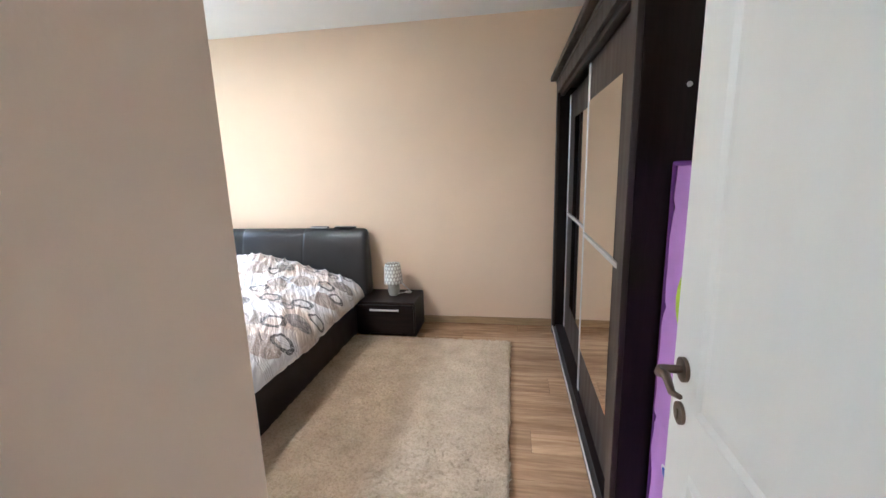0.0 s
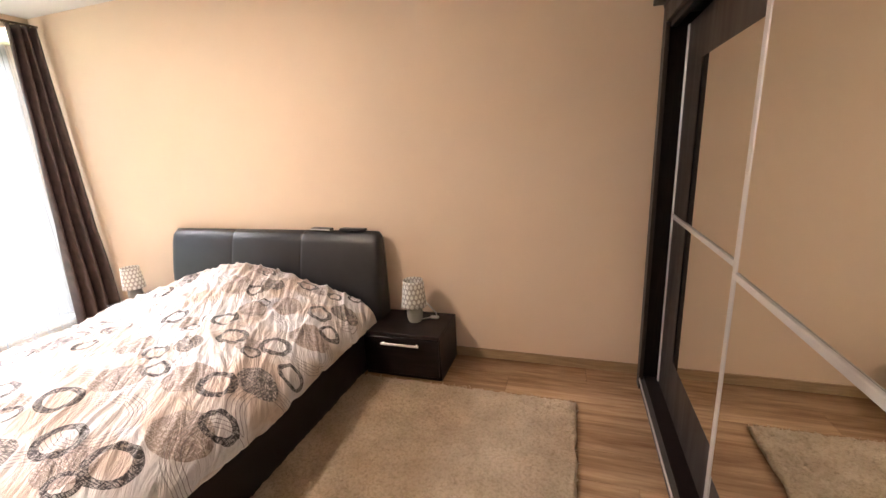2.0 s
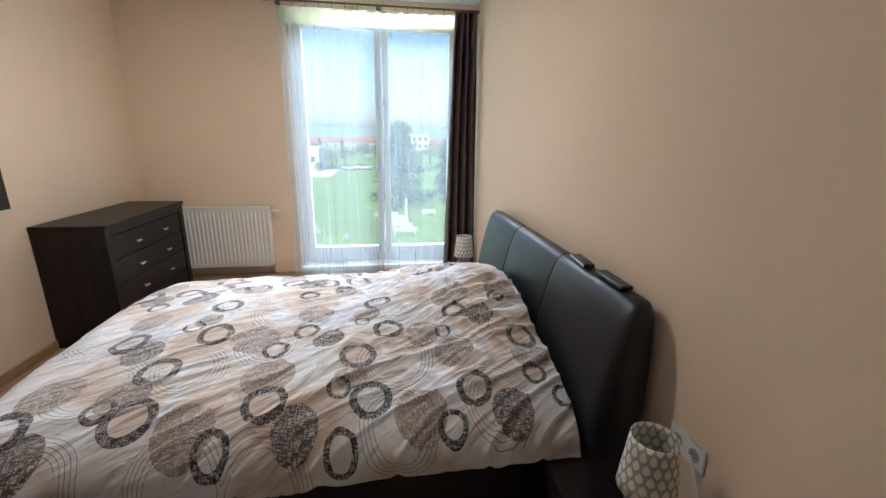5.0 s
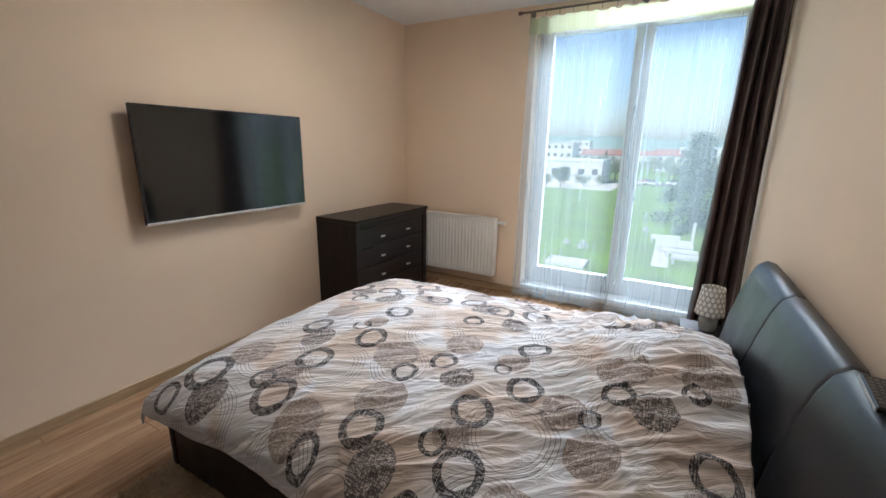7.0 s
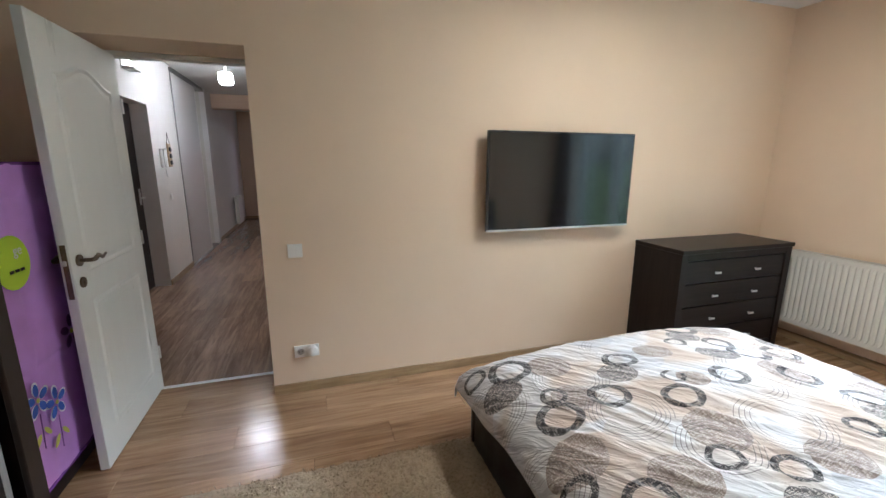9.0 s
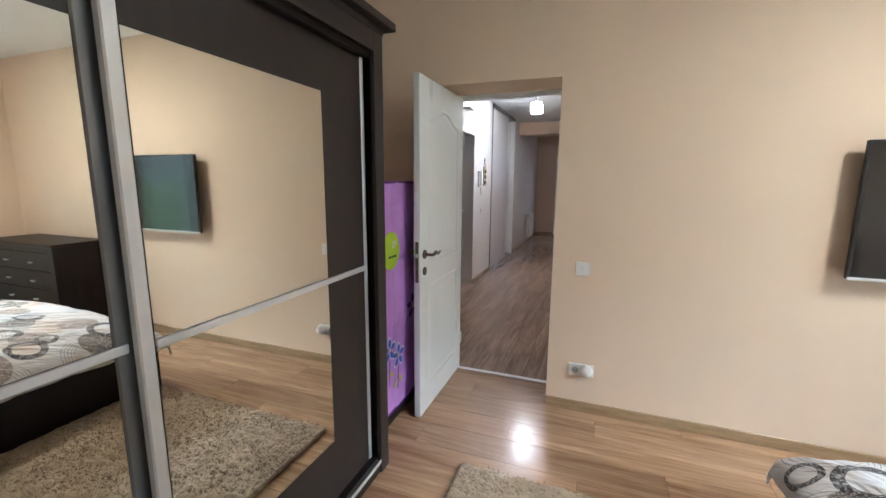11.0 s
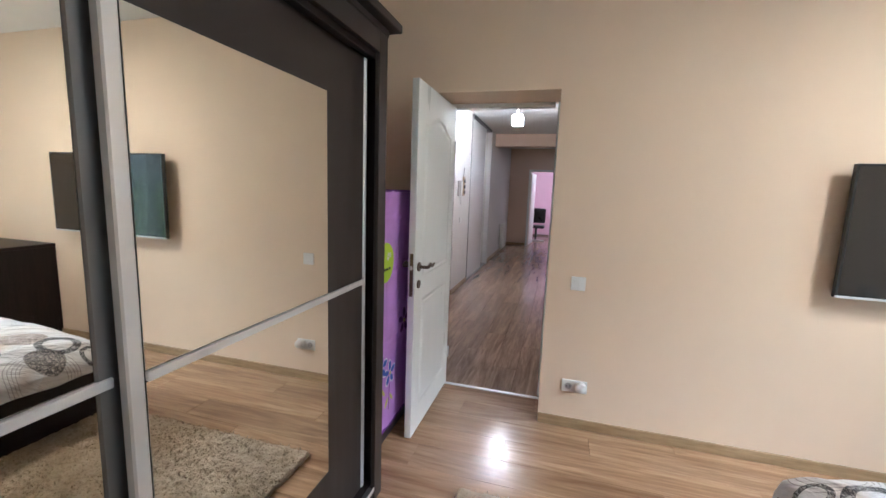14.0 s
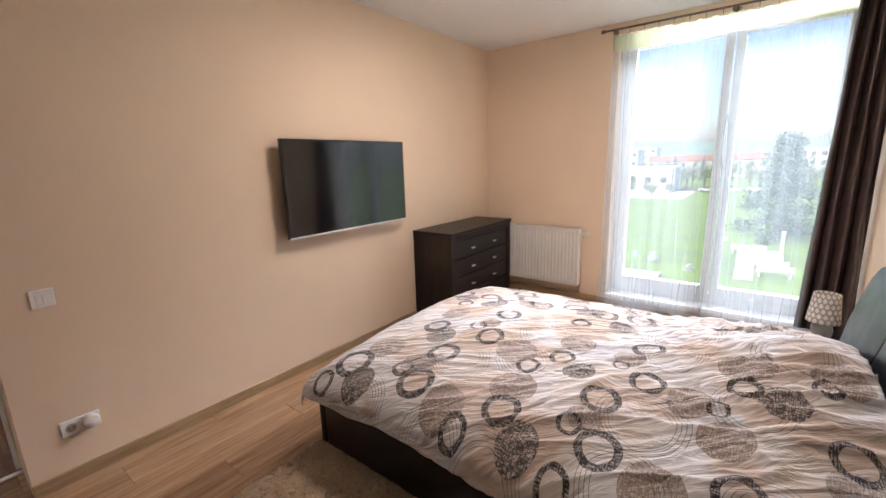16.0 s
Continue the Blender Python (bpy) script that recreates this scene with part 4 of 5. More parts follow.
def make_fabric_wardrobe():
    x0, x1, y0, y1, z0, z1 = 0.812, 1.34, 0.08, 0.86, 0.11, 1.438
    f = thing("fabric_wardrobe", "purple fabric children's wardrobe with printed flowers behind the open door", "fabric wardrobe", ((x0 + x1) / 2, (y0 + y1) / 2, 0))
    off = Vector(f.location)
    bm = bmesh.new()

    def skin(u, v):
        y, z = y0 + (y1 - y0) * u, z0 + (z1 - z0) * v
        sag = 0.012 * noise.noise(Vector((y * 5, z * 3.5, 1.0))) + 0.006 * noise.noise(Vector((y * 14, z * 9, 4.0)))
        for zz in (0.62, 1.0, 1.31):
            sag += 0.006 * math.exp(-((z - zz) / 0.012) ** 2)
        for yy in (0.30, 0.58):
            sag += 0.005 * math.exp(-((y - yy) / 0.01) ** 2)
        return Vector((x0 + sag, y, z)) - off
    sheet(bm, 70, 130, skin)
    box(bm, Vector((x0 + 0.03, y0, z0)) - off, Vector((x1, y1, z1 - 0.002)) - off, 0.01)
    part("cover", bm, M_PURPLE, f, "creased purple fabric cover", smooth="all")
    bm = bmesh.new()
    for p in (((x0, y0, z1), (x0, y1, z1)), ((x0, y1, z0), (x0, y1, z1)), ((x0, y0, z0), (x0, y0, z1)), ((x0, y1, z1), (x1, y1, z1)), ((x0, y0, z0), (x0, y1, z0))):
        tube(bm, [Vector(q) - off for q in p], 0.007, 8)
    part("piping", bm, M_PURPLE_D, f, smooth=True)
    bm = bmesh.new()
    for a, b_ in (((x0 + 0.01, y0, 0.0), (x1, y0 + 0.02, z0)), ((x0 + 0.01, y1 - 0.02, 0.0), (x1, y1, z0)), ((x0 + 0.01, y0, 0.03), (x0 + 0.03, y1, z0))):
        box(bm, Vector(a) - off, Vector(b_) - off)
    part("stand", bm, M_WENGE, f, "low dark base")

    def print_shape(name, pts, mat, lift, par=f):
        bm = bmesh.new()
        vs = [bm.verts.new(Vector((x0 - lift, y, z)) - off) for y, z in pts]
        ex = bmesh.ops.extrude_face_region(bm, geom=[bm.faces.new(vs)])
        for v in ex["geom"]:
            if isinstance(v, bmesh.types.BMVert):
                v.co.x -= 0.001
        return part(name, bm, mat, par)

    def ell(cy, cz, a, b_, rot=0.0, n=20):
        c, s = math.cos(rot), math.sin(rot)
        return [(cy + a * math.cos(q) * c - b_ * math.sin(q) * s, cz + a * math.cos(q) * s + b_ * math.sin(q) * c) for q in (k * math.tau / n for k in range(n))]
    print_shape("round_badge", ell(0.63, 1.07, 0.10, 0.105), M_LIME, 0.016)
    for text, dy, dz, size, mat in (("ge", 0.035, 0.025, 0.055, M_PALE),):
        cu = bpy.data.curves.new("badge_text", "FONT")
        cu.body, cu.size, cu.extrude = text, size, 0.0005
        tx = new("badge_text", cu)
        tx.parent = f
        tx.rotation_euler = (radians(90), 0, radians(-90))
        tx.location = Vector((x0 - 0.019, 0.62, 1.07 + dz)) - off
        cu.materials.append(mat)
    for k in range(3):
        print_shape("badge_mark", [(0.575 + k * 0.03, 1.03), (0.598 + k * 0.03, 1.03), (0.598 + k * 0.03, 1.042), (0.575 + k * 0.03, 1.042)], M_WENGE, 0.018)
    for fy, fz, r, mt in ((0.66, 0.51, 0.05, M_BLUE), (0.552, 0.44, 0.05, M_BLUE), (0.355, 0.685, 0.058, M_PURPLE_D)):
        for k in range(5):
            q = math.radians(90 + 72 * k)
            if mt is M_BLUE:
                print_shape("petal_rim", ell(fy + r * math.cos(q) * 0.95, fz + r * math.sin(q) * 0.95, r * 0.62, r * 0.40, q), M_PALE, 0.014)
            print_shape("petal", ell(fy + r * math.cos(q) * 0.85, fz + r * math.sin(q) * 0.85, r * 0.52, r * 0.32, q), mt, 0.0155)
        print_shape("flower_eye", ell(fy, fz, r * 0.2, r * 0.2), M_YELLOW, 0.017)
        if mt is M_BLUE:
            print_shape("stem", [(fy - 0.003, fz - r * 1.2), (fy + 0.003, fz - r * 1.2), (fy + 0.012, fz - r * 4.2), (fy + 0.006, fz - r * 4.2)], M_PURPLE_D, 0.014)
            print_shape("leaf", ell(fy - 0.025, fz - r * 3.0, 0.03, 0.010, 0.9), M_YELLOW, 0.0145)
            print_shape("leaf", ell(fy + 0.04, fz - r * 3.2, 0.03, 0.012, -0.8), M_YELLOW, 0.0145)
    return f


make_fabric_wardrobe()

# ---- curtains ----
def make_curtains():
    rx, rz = X0 + 0.10, 2.575
    rod = thing("curtain_rod", "slim antique bronze curtain rod above the window", "curtain rod", (rx, 2.2, rz))
    off = Vector(rod.location)
    bm = bmesh.new()
    tube(bm, [Vector((rx, 1.29, rz)) - off, Vector((rx, 3.22, rz)) - off], 0.009, 12)
    part("rod", bm, M_BRONZE, rod, smooth=True)
    for y in (1.28,):
        bm = bmesh.new()
        tube(bm, [Vector((rx, y - 0.02, rz)) - off, Vector((rx, y - 0.01, rz)) - off, Vector((rx, y + 0.02, rz)) - off], [0.014, 0.018, 0.010], 14)
        part("finial", bm, M_BRONZE, rod, smooth=True)
    for y in (1.36, 2.25, 3.18):
        bm = bmesh.new()
        tube(bm, [Vector((X0, y, rz)) - off, Vector((rx, y, rz)) - off], 0.007, 8)
        tube(bm, [Vector((X0, y, rz)) - off, Vector((X0 + 0.006, y, rz)) - off], 0.025, 14)
        part("bracket", bm, M_BRONZE, rod, smooth=True)
    for k in range(15):
        y = 1.39 + k * 0.112
        bm = bmesh.new()
        pts = [Vector((rx + 0.014 * math.sin(a), y, rz - 0.004 + 0.014 * math.cos(a))) - off for a in (q * math.tau / 10 for q in range(11))]
        tube(bm, pts, 0.0018, 6)
        tube(bm, [Vector((rx, y, rz - 0.016)) - off, Vector((rx, y, rz - 0.045)) - off], 0.002, 6)
        part("ring", bm, M_BRONZE, rod, "small curtain ring with clip")

    def drape(name, mat, y0, y1, top, bottom, fn, label, nu, nv):
        bm = bmesh.new()
        sheet(bm, nu, nv, fn)
        ob = part(name, bm, mat, None, smooth="all")
        return tagged(ob, label, "curtain")

    def sheer(u, v):
        z = 2.535 - v * 2.515
        wob = math.sin(u * 92 + 1.5 * math.sin(u * 17)) * (0.003 + 0.004 * v) + 0.012 * math.sin(u * 25 + 2.0)
        sag = 0.018 * abs(math.sin(u * 15 * math.pi)) * max(0, 1 - v * 12)
        y = 1.37 + u * 1.62 - 0.02 * v * (1 - u) + 0.004 * math.sin(u * 50 + v * 3)
        return Vector((X0 + 0.10 + wob, y, z - sag))
    drape("sheer_curtain", M_SHEER, 0, 0, 0, 0, sheer, "long white sheer voile curtain hanging to the floor", 420, 24)
    bm = bmesh.new()
    sheet(bm, 420, 6, lambda u, v: sheer(u, v * 0.055) + Vector((0.003, 0, 0.0)))
    ob = part("sheer_curtain_heading", bm, M_SHEER_TOP, None, smooth="all")
    tagged(ob, "pale yellow-green gathered heading band of the sheer curtain", "curtain")

    def dark(u, v):
        z = 2.55 - v * 2.52
        spread = 0.21 + 0.09 * v
        y = 3.15 + 0.015 * v - spread * (1 - u)
        x = X0 + 0.145 + 0.17 * v * u + 0.028 * math.sin(u * 24 + 0.5 * math.sin(v * 5)) * (1 + 0.5 * v) + 0.012 * noise.noise(Vector((u * 6, v * 4, 1)))
        y += 0.008 * noise.noise(Vector((u * 4, v * 5, 9)))
        return Vector((x, y, z))
    m = plain("brown_damask", (0.070, 0.047, 0.043), 0.42, vary=0.35, scale=16, grain=240, relief=0.3)
    ob = drape("dark_curtain", m, 0, 0, 0, 0, dark, "dark brown satin damask curtain gathered beside the window", 90, 60)
    ob.modifiers.new("thick", "SOLIDIFY").thickness = 0.003


make_curtains()

# ---- rug ----
def make_rug():
    x0, x1, y0, y1 = -1.32, 0.335, 0.765, 2.755
    m, t, p = tree("beige_shaggy_pile")
    v = coords(t)
    n1 = node(t, "ShaderNodeTexNoise", Scale=7.0, Detail=4.0)
    n2 = node(t, "ShaderNodeTexNoise", Scale=70.0, Detail=5.0, Roughness=0.7)
    for n in (n1, n2):
        t.links.new(v, n.inputs["Vector"])
    mx = t.nodes.new("ShaderNodeMix")
    mx.data_type, mx.blend_type = "RGBA", "MULTIPLY"
    mx.inputs["Factor"].default_value = 0.8
    t.links.new(ramp(t, n1.outputs["Fac"], [(0.3, (0.50, 0.39, 0.27)), (0.7, (0.65, 0.52, 0.375))]), mx.inputs["A"])
    t.links.new(ramp(t, n2.outputs["Fac"], [(0.33, (0.66, 0.62, 0.56)), (0.55, (1, 1, 1))]), mx.inputs["B"])
    t.links.new(mx.outputs["Result"], p.inputs["Base Color"])
    p.inputs["Roughness"].default_value = 0.95
    bump(t, p, n2.outputs["Fac"], 0.8, 0.02)
    bm = bmesh.new()

    def fn(u, v_):
        x, y = x0 + u * (x1 - x0), y0 + v_ * (y1 - y0)
        x += 0.010 * noise.noise(Vector((y * 9, 0, 1))) * (u in (0.0, 1.0))
        y += 0.010 * noise.noise(Vector((x * 9, 3, 1))) * (v_ in (0.0, 1.0))
        e = min(u, 1 - u, v_, 1 - v_)
        z = 0.004 if e == 0 else 0.020 + 0.010 * noise.noise(Vector((x * 34, y * 34, 0))) + 0.006 * noise.noise(Vector((x * 9, y * 9, 4)))
        return Vector((x, y, z))
    sheet(bm, 190, 260, fn)
    rug = part("rug", bm, m, None, smooth="all")
    tagged(rug, "beige shaggy pile rug lying beside and under the bed", "rug")
    # tufts of pile
    rnd = random.Random(4)
    vs, fs = [], []
    for k in range(26000):
        x, y = rnd.uniform(x0, x1), rnd.uniform(y0, y1)
        if x < BX1 - 0.02 and y > BY0:
            continue
        a, h, r = rnd.uniform(0, math.tau), rnd.uniform(0.011, 0.022), rnd.uniform(0.002, 0.0045)
        lx, ly = math.cos(a), math.sin(a)
        bx, by = rnd.uniform(-0.014, 0.014), rnd.uniform(-0.014, 0.014)
        i = len(vs)
        vs += [(x - lx * r, y - ly * r, 0.008), (x + lx * r, y + ly * r, 0.008), (x + bx + lx * r * 0.7, y + by + ly * r * 0.7, 0.008 + h), (x + bx - lx * r * 0.7, y + by - ly * r * 0.7, 0.008 + h)]
        fs.append((i, i + 1, i + 2, i + 3))
    me = bpy.data.meshes.new("pile")
    me.from_pydata(vs, [], fs)
    me.materials.append(m)
    pile = new("pile", me)
    pile.parent = rug
    tagged(pile, "loose beige yarn tufts", "", "", "stuff")


make_rug()

# ---- wall sockets and switch ----
def make_switch(x, z):
    s = thing("light_switch", "white two-gang rocker light switch on the peach wall", "light switch", (x, 0, z))
    boxpart("plate", (-0.042, 0, -0.042), (0.042, 0.009, 0.042), M_PLASTIC, s, 0.003)
    for a, b_ in ((-0.024, -0.001), (0.001, 0.024)):
        boxpart("rocker", (a, 0.009, -0.026), (b_, 0.013, 0.026), M_PLASTIC, s, 0.002)


make_switch(-0.181, 0.925)


# the cups are flat discs; the shade of their recess is painted grey
M_SOCKET_CUP = plain("recess_shade_socket_cup", (0.42, 0.42, 0.42), 0.4, vary=0.02, relief=0.0)


def make_socket(x, y, z, facing, plug, label):
    s = thing("wall_socket", label, "wall socket", (x, y, z))
    s.rotation_euler = (0, 0, radians(facing))
    boxpart("plate", (-0.075, 0, -0.04), (0.075, 0.009, 0.04), M_PLASTIC, s, 0.003)
    for c in (-0.036, 0.036):
        bm = bmesh.new()
        tube(bm, [(c, 0.009, 0), (c, 0.0105, 0)], 0.021, 24)
        part("cup", bm, M_SOCKET_CUP, s, "flat cup, the recess's shade put into its grey", smooth=True)
        bm = bmesh.new()
        for dx in (-0.009, 0.009):
            tube(bm, [(c + dx, 0.0105, 0), (c + dx, 0.0112, 0)], 0.0035, 8)
        part("contact_hole", bm, M_BLACK, s)
    return s


make_socket(-0.208, 0, 0.275, 0, True, "white double socket low on the peach wall by the doorway")
make_socket(-0.78, Y1, 0.50, 180, False, "white double socket above the nightstand")
pl = thing("plug_in_freshener", "white rounded plug-in device in the wall socket", "plug", (-0.244, 0.0105, 0.285))
bm = bmesh.new()
tube(bm, [(0, 0.0, 0.0), (0, 0.02, 0.0), (0, 0.045, 0.0), (0, 0.055, 0.0)], [0.028, 0.034, 0.030, 0.012], 20)
part("body", bm, M_PLASTIC, pl, smooth=True)

# lamp cord and plug behind the nightstand lamp
bm = bmesh.new()
tube(bm, [(-0.02, -0.02, 0.004), (0.03, 0.01, 0.005), (0.07, 0.02, 0.006), (0.05, 0.07, 0.01), (-0.02, 0.10, 0.06), (-0.09, 0.11, 0.16)], 0.0035, 8)
part("cord", bm, M_PLASTIC, lamp1, "white lamp cord", smooth=True).location = (0.05, 0.045, 0.002)
boxpart("cord_switch", (0.08, 0.045, 0.002), (0.135, 0.071, 0.02), M_PLASTIC, lamp1, 0.006)

# things on the headboard
for x, w, ang, lb in ((-1.43, 0.17, -7, "thin black remote control lying on the headboard"), (-1.18, 0.20, -2, "slim black remote control on the headboard edge")):
    r = thing("remote_control", lb, "remote control", (x, 3.1, 0.919))
    r.rotation_euler = (0, 0, radians(ang))
    boxpart("case", (-w / 2, -0.025, 0), (w / 2, 0.025, 0.016), M_BLACK, r, 0.004)
    if w < 0.18:
        boxpart("rim", (-w / 2 - 0.002, -0.027, 0.004), (w / 2 + 0.002, -0.0251, 0.013), M_ALU, r, 0.0005, "thin silver edge")
    bm = bmesh.new()
    for k in range(8):
        for j in range(3):
            box(bm, (-w / 2 + 0.02 + k * 0.017, -0.017 + j * 0.013, 0.0155), (-w / 2 + 0.03 + k * 0.017, -0.009 + j * 0.013, 0.0175))
    part("buttons", bm, M_ALU_DARK, r)

# ---- ceiling lamp in the bedroom ----
M_BULB = emitter("lit_lamp_glass", (1.0, 0.93, 0.84), 8.0)
M_HALLBULB = emitter("lit_hall_lamp_glass", (1.0, 0.93, 0.88), 56.0)
cl = thing("ceiling_lamp", "lit two-light ceiling lamp with square glass shades", "ceiling lamp", (-2.04, 1.38, H))
cl.rotation_euler = (0, 0, radians(90))
boxpart("mount", (-0.22, -0.035, -0.03), (0.22, 0.035, 0), M_ALU, cl, 0.004)
for dx in (-0.165, 0.165):
    bm = bmesh.new()
    box(bm, (dx - 0.045, -0.045, -0.085), (dx + 0.045, 0.045, -0.03), 0.012, 2)
    part("glass_shade", bm, M_BULB, cl, "lit frosted glass shade")
    bulb = new("ceiling_lamp_light", bpy.data.lights.new("ceiling_lamp_light", "AREA"))
    bulb.data.size, bulb.data.energy, bulb.data.color = 0.08, 7.0, (1.0, 0.87, 0.72)
    bulb.location = (-2.04, 1.38 + dx, H - 0.088)

# ---- hall fittings ----
def hall_lamp(x, y):
    l = thing("hall_ceiling_lamp", "lit ceiling lamp with small glass shade in the hall", "ceiling lamp", (x, y, H), "hall lamps")
    boxpart("mount", (-0.05, -0.05, -0.025), (0.05, 0.05, 0), M_ALU, l, 0.004)
    bm = bmesh.new()
    box(bm, (-0.07, -0.07, -0.315), (0.07, 0.07, -0.185), 0.022, 2)
    part("glass_shade", bm, M_HALLBULB, l, "lit frosted glass shade")
    boxpart("stem", (-0.01, -0.01, -0.195), (0.01, 0.01, -0.024), M_ALU, l, 0.001)


hall_lamp(0.585, -3.1)
hw = thing("hall_wall_lamp", "small chrome wall lamp with two lit bulbs in the hall", "wall lamp", (HE, -2.42, 2.36))
boxpart("backplate", (-0.012, -0.09, -0.05), (0, 0.09, 0.06), M_ALU, hw, 0.003)
boxpart("tray", (-0.11, -0.085, -0.05), (-0.0122, 0.085, -0.02), M_ALU, hw, 0.004)
for dy in (-0.045, 0.045):
    bm = bmesh.new()
    tube(bm, [(-0.06, dy, -0.02), (-0.06, dy, 0.0), (-0.06, dy, 0.02), (-0.06, dy, 0.035)], [0.008, 0.015, 0.015, 0.008], 14)
    part("bulb", bm, M_BULB, hw, "small lit bulb", smooth=True)

entry = thing("entry_door", "dark brown entrance door set in a deep recess", "door", (HE + 0.16, (ENT_Y0 + ENT_Y1) / 2, 0))
entry["kind"] = "structure"
boxpart("door_leaf", (0, -0.45, 0.01), (0.05, 0.45, ENT_H), M_WENGE, entry, 0.003)
bm = bmesh.new()
box(bm, (-0.008, -0.40, 0.97), (0, -0.36, 1.15), 0.002)
tube(bm, [(-0.008, -0.38, 1.05), (-0.05, -0.38, 1.05), (-0.05, -0.26, 1.05)], 0.008)
part("door_handle", bm, M_ALU, entry, "steel lever handle", smooth=True)
bm = bmesh.new()
tube(bm, [(-0.001, 0.0, 1.5), (-0.01, 0.0, 1.5)], 0.012, 14)
part("peephole", bm, M_ALU, entry, smooth=True)

# closet sliding doors
M_CLOSET = plain("white_closet_panel", (0.66, 0.66, 0.67), 0.35, vary=0.02, relief=0.0)
cz = thing("hall_closet", "white and mirrored sliding closet doors in the hall", "closet", (HE, (CL_Y0 + CL_Y1) / 2, 0))
co = Vector(cz.location)
half = (CL_Y1 - CL_Y0) / 2
def cpart(name, lo, hi, mat, bev=0.002, label=""):
    bm = bmesh.new()
    box(bm, Vector(lo) - co, Vector(hi) - co, bev)
    return part(name, bm, mat, cz, label)
cpart("top_track", (HE - 0.03, CL_Y0, CL_H - 0.05), (HE + 0.10, CL_Y1, CL_H), M_ALU_DARK)
cpart("bottom_track", (HE - 0.02, CL_Y0, 0), (HE + 0.10, CL_Y1, 0.02), M_ALU_DARK)
cpart("sliding_door", (HE - 0.005, CL_Y1 - 1.18, 0.02), (HE + 0.02, CL_Y1, CL_H - 0.05), M_CLOSET)
cpart("mirror_door", (HE + 0.04, CL_Y0 + 0.1, 0.02), (HE + 0.06, CL_Y1 - 1.14, CL_H - 0.05), M_MIRROR, 0.0)
cpart("edge_profile", (HE - 0.012, CL_Y1 - 0.02, 0.02), (HE - 0.005, CL_Y1, CL_H - 0.05), M_ALU_DARK)
cpart("edge_profile", (HE - 0.012, CL_Y1 - 1.2, 0.02), (HE + 0.02, CL_Y1 - 1.18, CL_H - 0.05), M_ALU)
cpart("frame_post", (HE - 0.04, CL_Y0, 0.0), (HE + 0.10, CL_Y0 + 0.1, CL_H), M_CLOSET)

# intercom handset, key board, switch
ic = thing("intercom", "white door intercom handset with coiled cord on the hall wall", "intercom", (HE, -3.12, 1.48))
boxpart("base", (-0.03, -0.05, -0.11), (0, 0.05, 0.11), M_PLASTIC, ic, 0.008)
boxpart("handset", (-0.06, -0.03, -0.10), (-0.03, 0.03, 0.11), M_PLASTIC, ic, 0.012)
bm = bmesh.new()
tube(bm, [(-0.04, 0.0 + 0.02 * math.cos(a), -0.11 - 0.11 * math.sin(a / 2)) for a in (k * math.tau / 14 for k in range(15))], 0.006, 8)
part("cord", bm, M_PLASTIC, ic, smooth=True)
kh = thing("key_rack", "small wooden key rack hanging from a cord in the hall", "key rack", (HE, -3.42, 1.53))
boxpart("board", (-0.015, -0.06, -0.15), (0, 0.06, 0.13), M_BASE, kh, 0.004)
bm = bmesh.new()
tube(bm, [(-0.008, -0.05, 0.13), (-0.004, 0, 0.26), (-0.008, 0.05, 0.13)], 0.003, 6)
part("cord", bm, M_BLACK, kh)
for z in (0.06, -0.02, -0.10):
    bm = bmesh.new()
    tube(bm, [(-0.015, 0, z), (-0.03, 0, z)], 0.028, 14)
    part("rosette", bm, M_BLACK, kh, smooth=True)
hs = thing("hall_switch", "white light switch on the white hall wall", "light switch", (HE, -3.3, 1.02))
boxpart("plate", (-0.009, -0.04, -0.04), (0, 0.04, 0.04), M_PLASTIC, hs, 0.003)
boxpart("rocker", (-0.013, -0.024, -0.026), (-0.009, 0.024, 0.026), M_PLASTIC, hs, 0.002)
hr = thing("hall_radiator", "small white panel radiator at the end of the hall", "radiator", (HE - 0.1, -7.75, 0.08))
boxpart("panel", (0, -0.3, 0), (0.08, 0.3, 0.6), M_RAD, hr, 0.006)
boxpart("wall_bracket", (0.08, -0.1, 0.2), (0.1, 0.1, 0.4), M_RAD, hr, 0.002)
make_door("door_2", 0.74, 2.0, M_DOOR, "open white interior door at the end of the hall", (PK_X1 - 0.02, HY0 - 0.16, 0.0), -95, False)
wall_pieces("trim_end_doorway", [((PK_X0 - 0.06, HY0, 0), (PK_X0, HY0 + 0.015, PK_H + 0.06)), ((PK_X1, HY0, 0), (PK_X1 + 0.06, HY0 + 0.015, PK_H + 0.06)),
                                 ((PK_X0, HY0, PK_H), (PK_X1, HY0 + 0.015, PK_H + 0.06))], M_DOOR, "white door casing at the end of the hall")
ch = thing("office_chair", "black office chair in the pink room", "chair", (0.62, -10.4, 0))
boxpart("backrest", (-0.25, -0.05, 0.55), (0.25, 0.03, 1.0), M_BLACK, ch, 0.03)
boxpart("seat", (-0.25, 0.03, 0.42), (0.25, 0.5, 0.5), M_BLACK, ch, 0.03)
boxpart("pedestal", (-0.03, 0.2, 0.05), (0.03, 0.26, 0.42), M_BLACK, ch, 0.004)
boxpart("base", (-0.27, 0.18, 0.0), (0.27, 0.28, 0.05), M_ALU, ch, 0.01)
# unseen point lamp without a fixture, added to brighten the pink room
pinkfill = new("pink_room_light", bpy.data.lights.new("pink_room_light", "POINT"))
pinkfill.data.energy, pinkfill.data.shadow_soft_size = 20, 0.3
pinkfill.location = (-0.3, -10.5, 2.2)

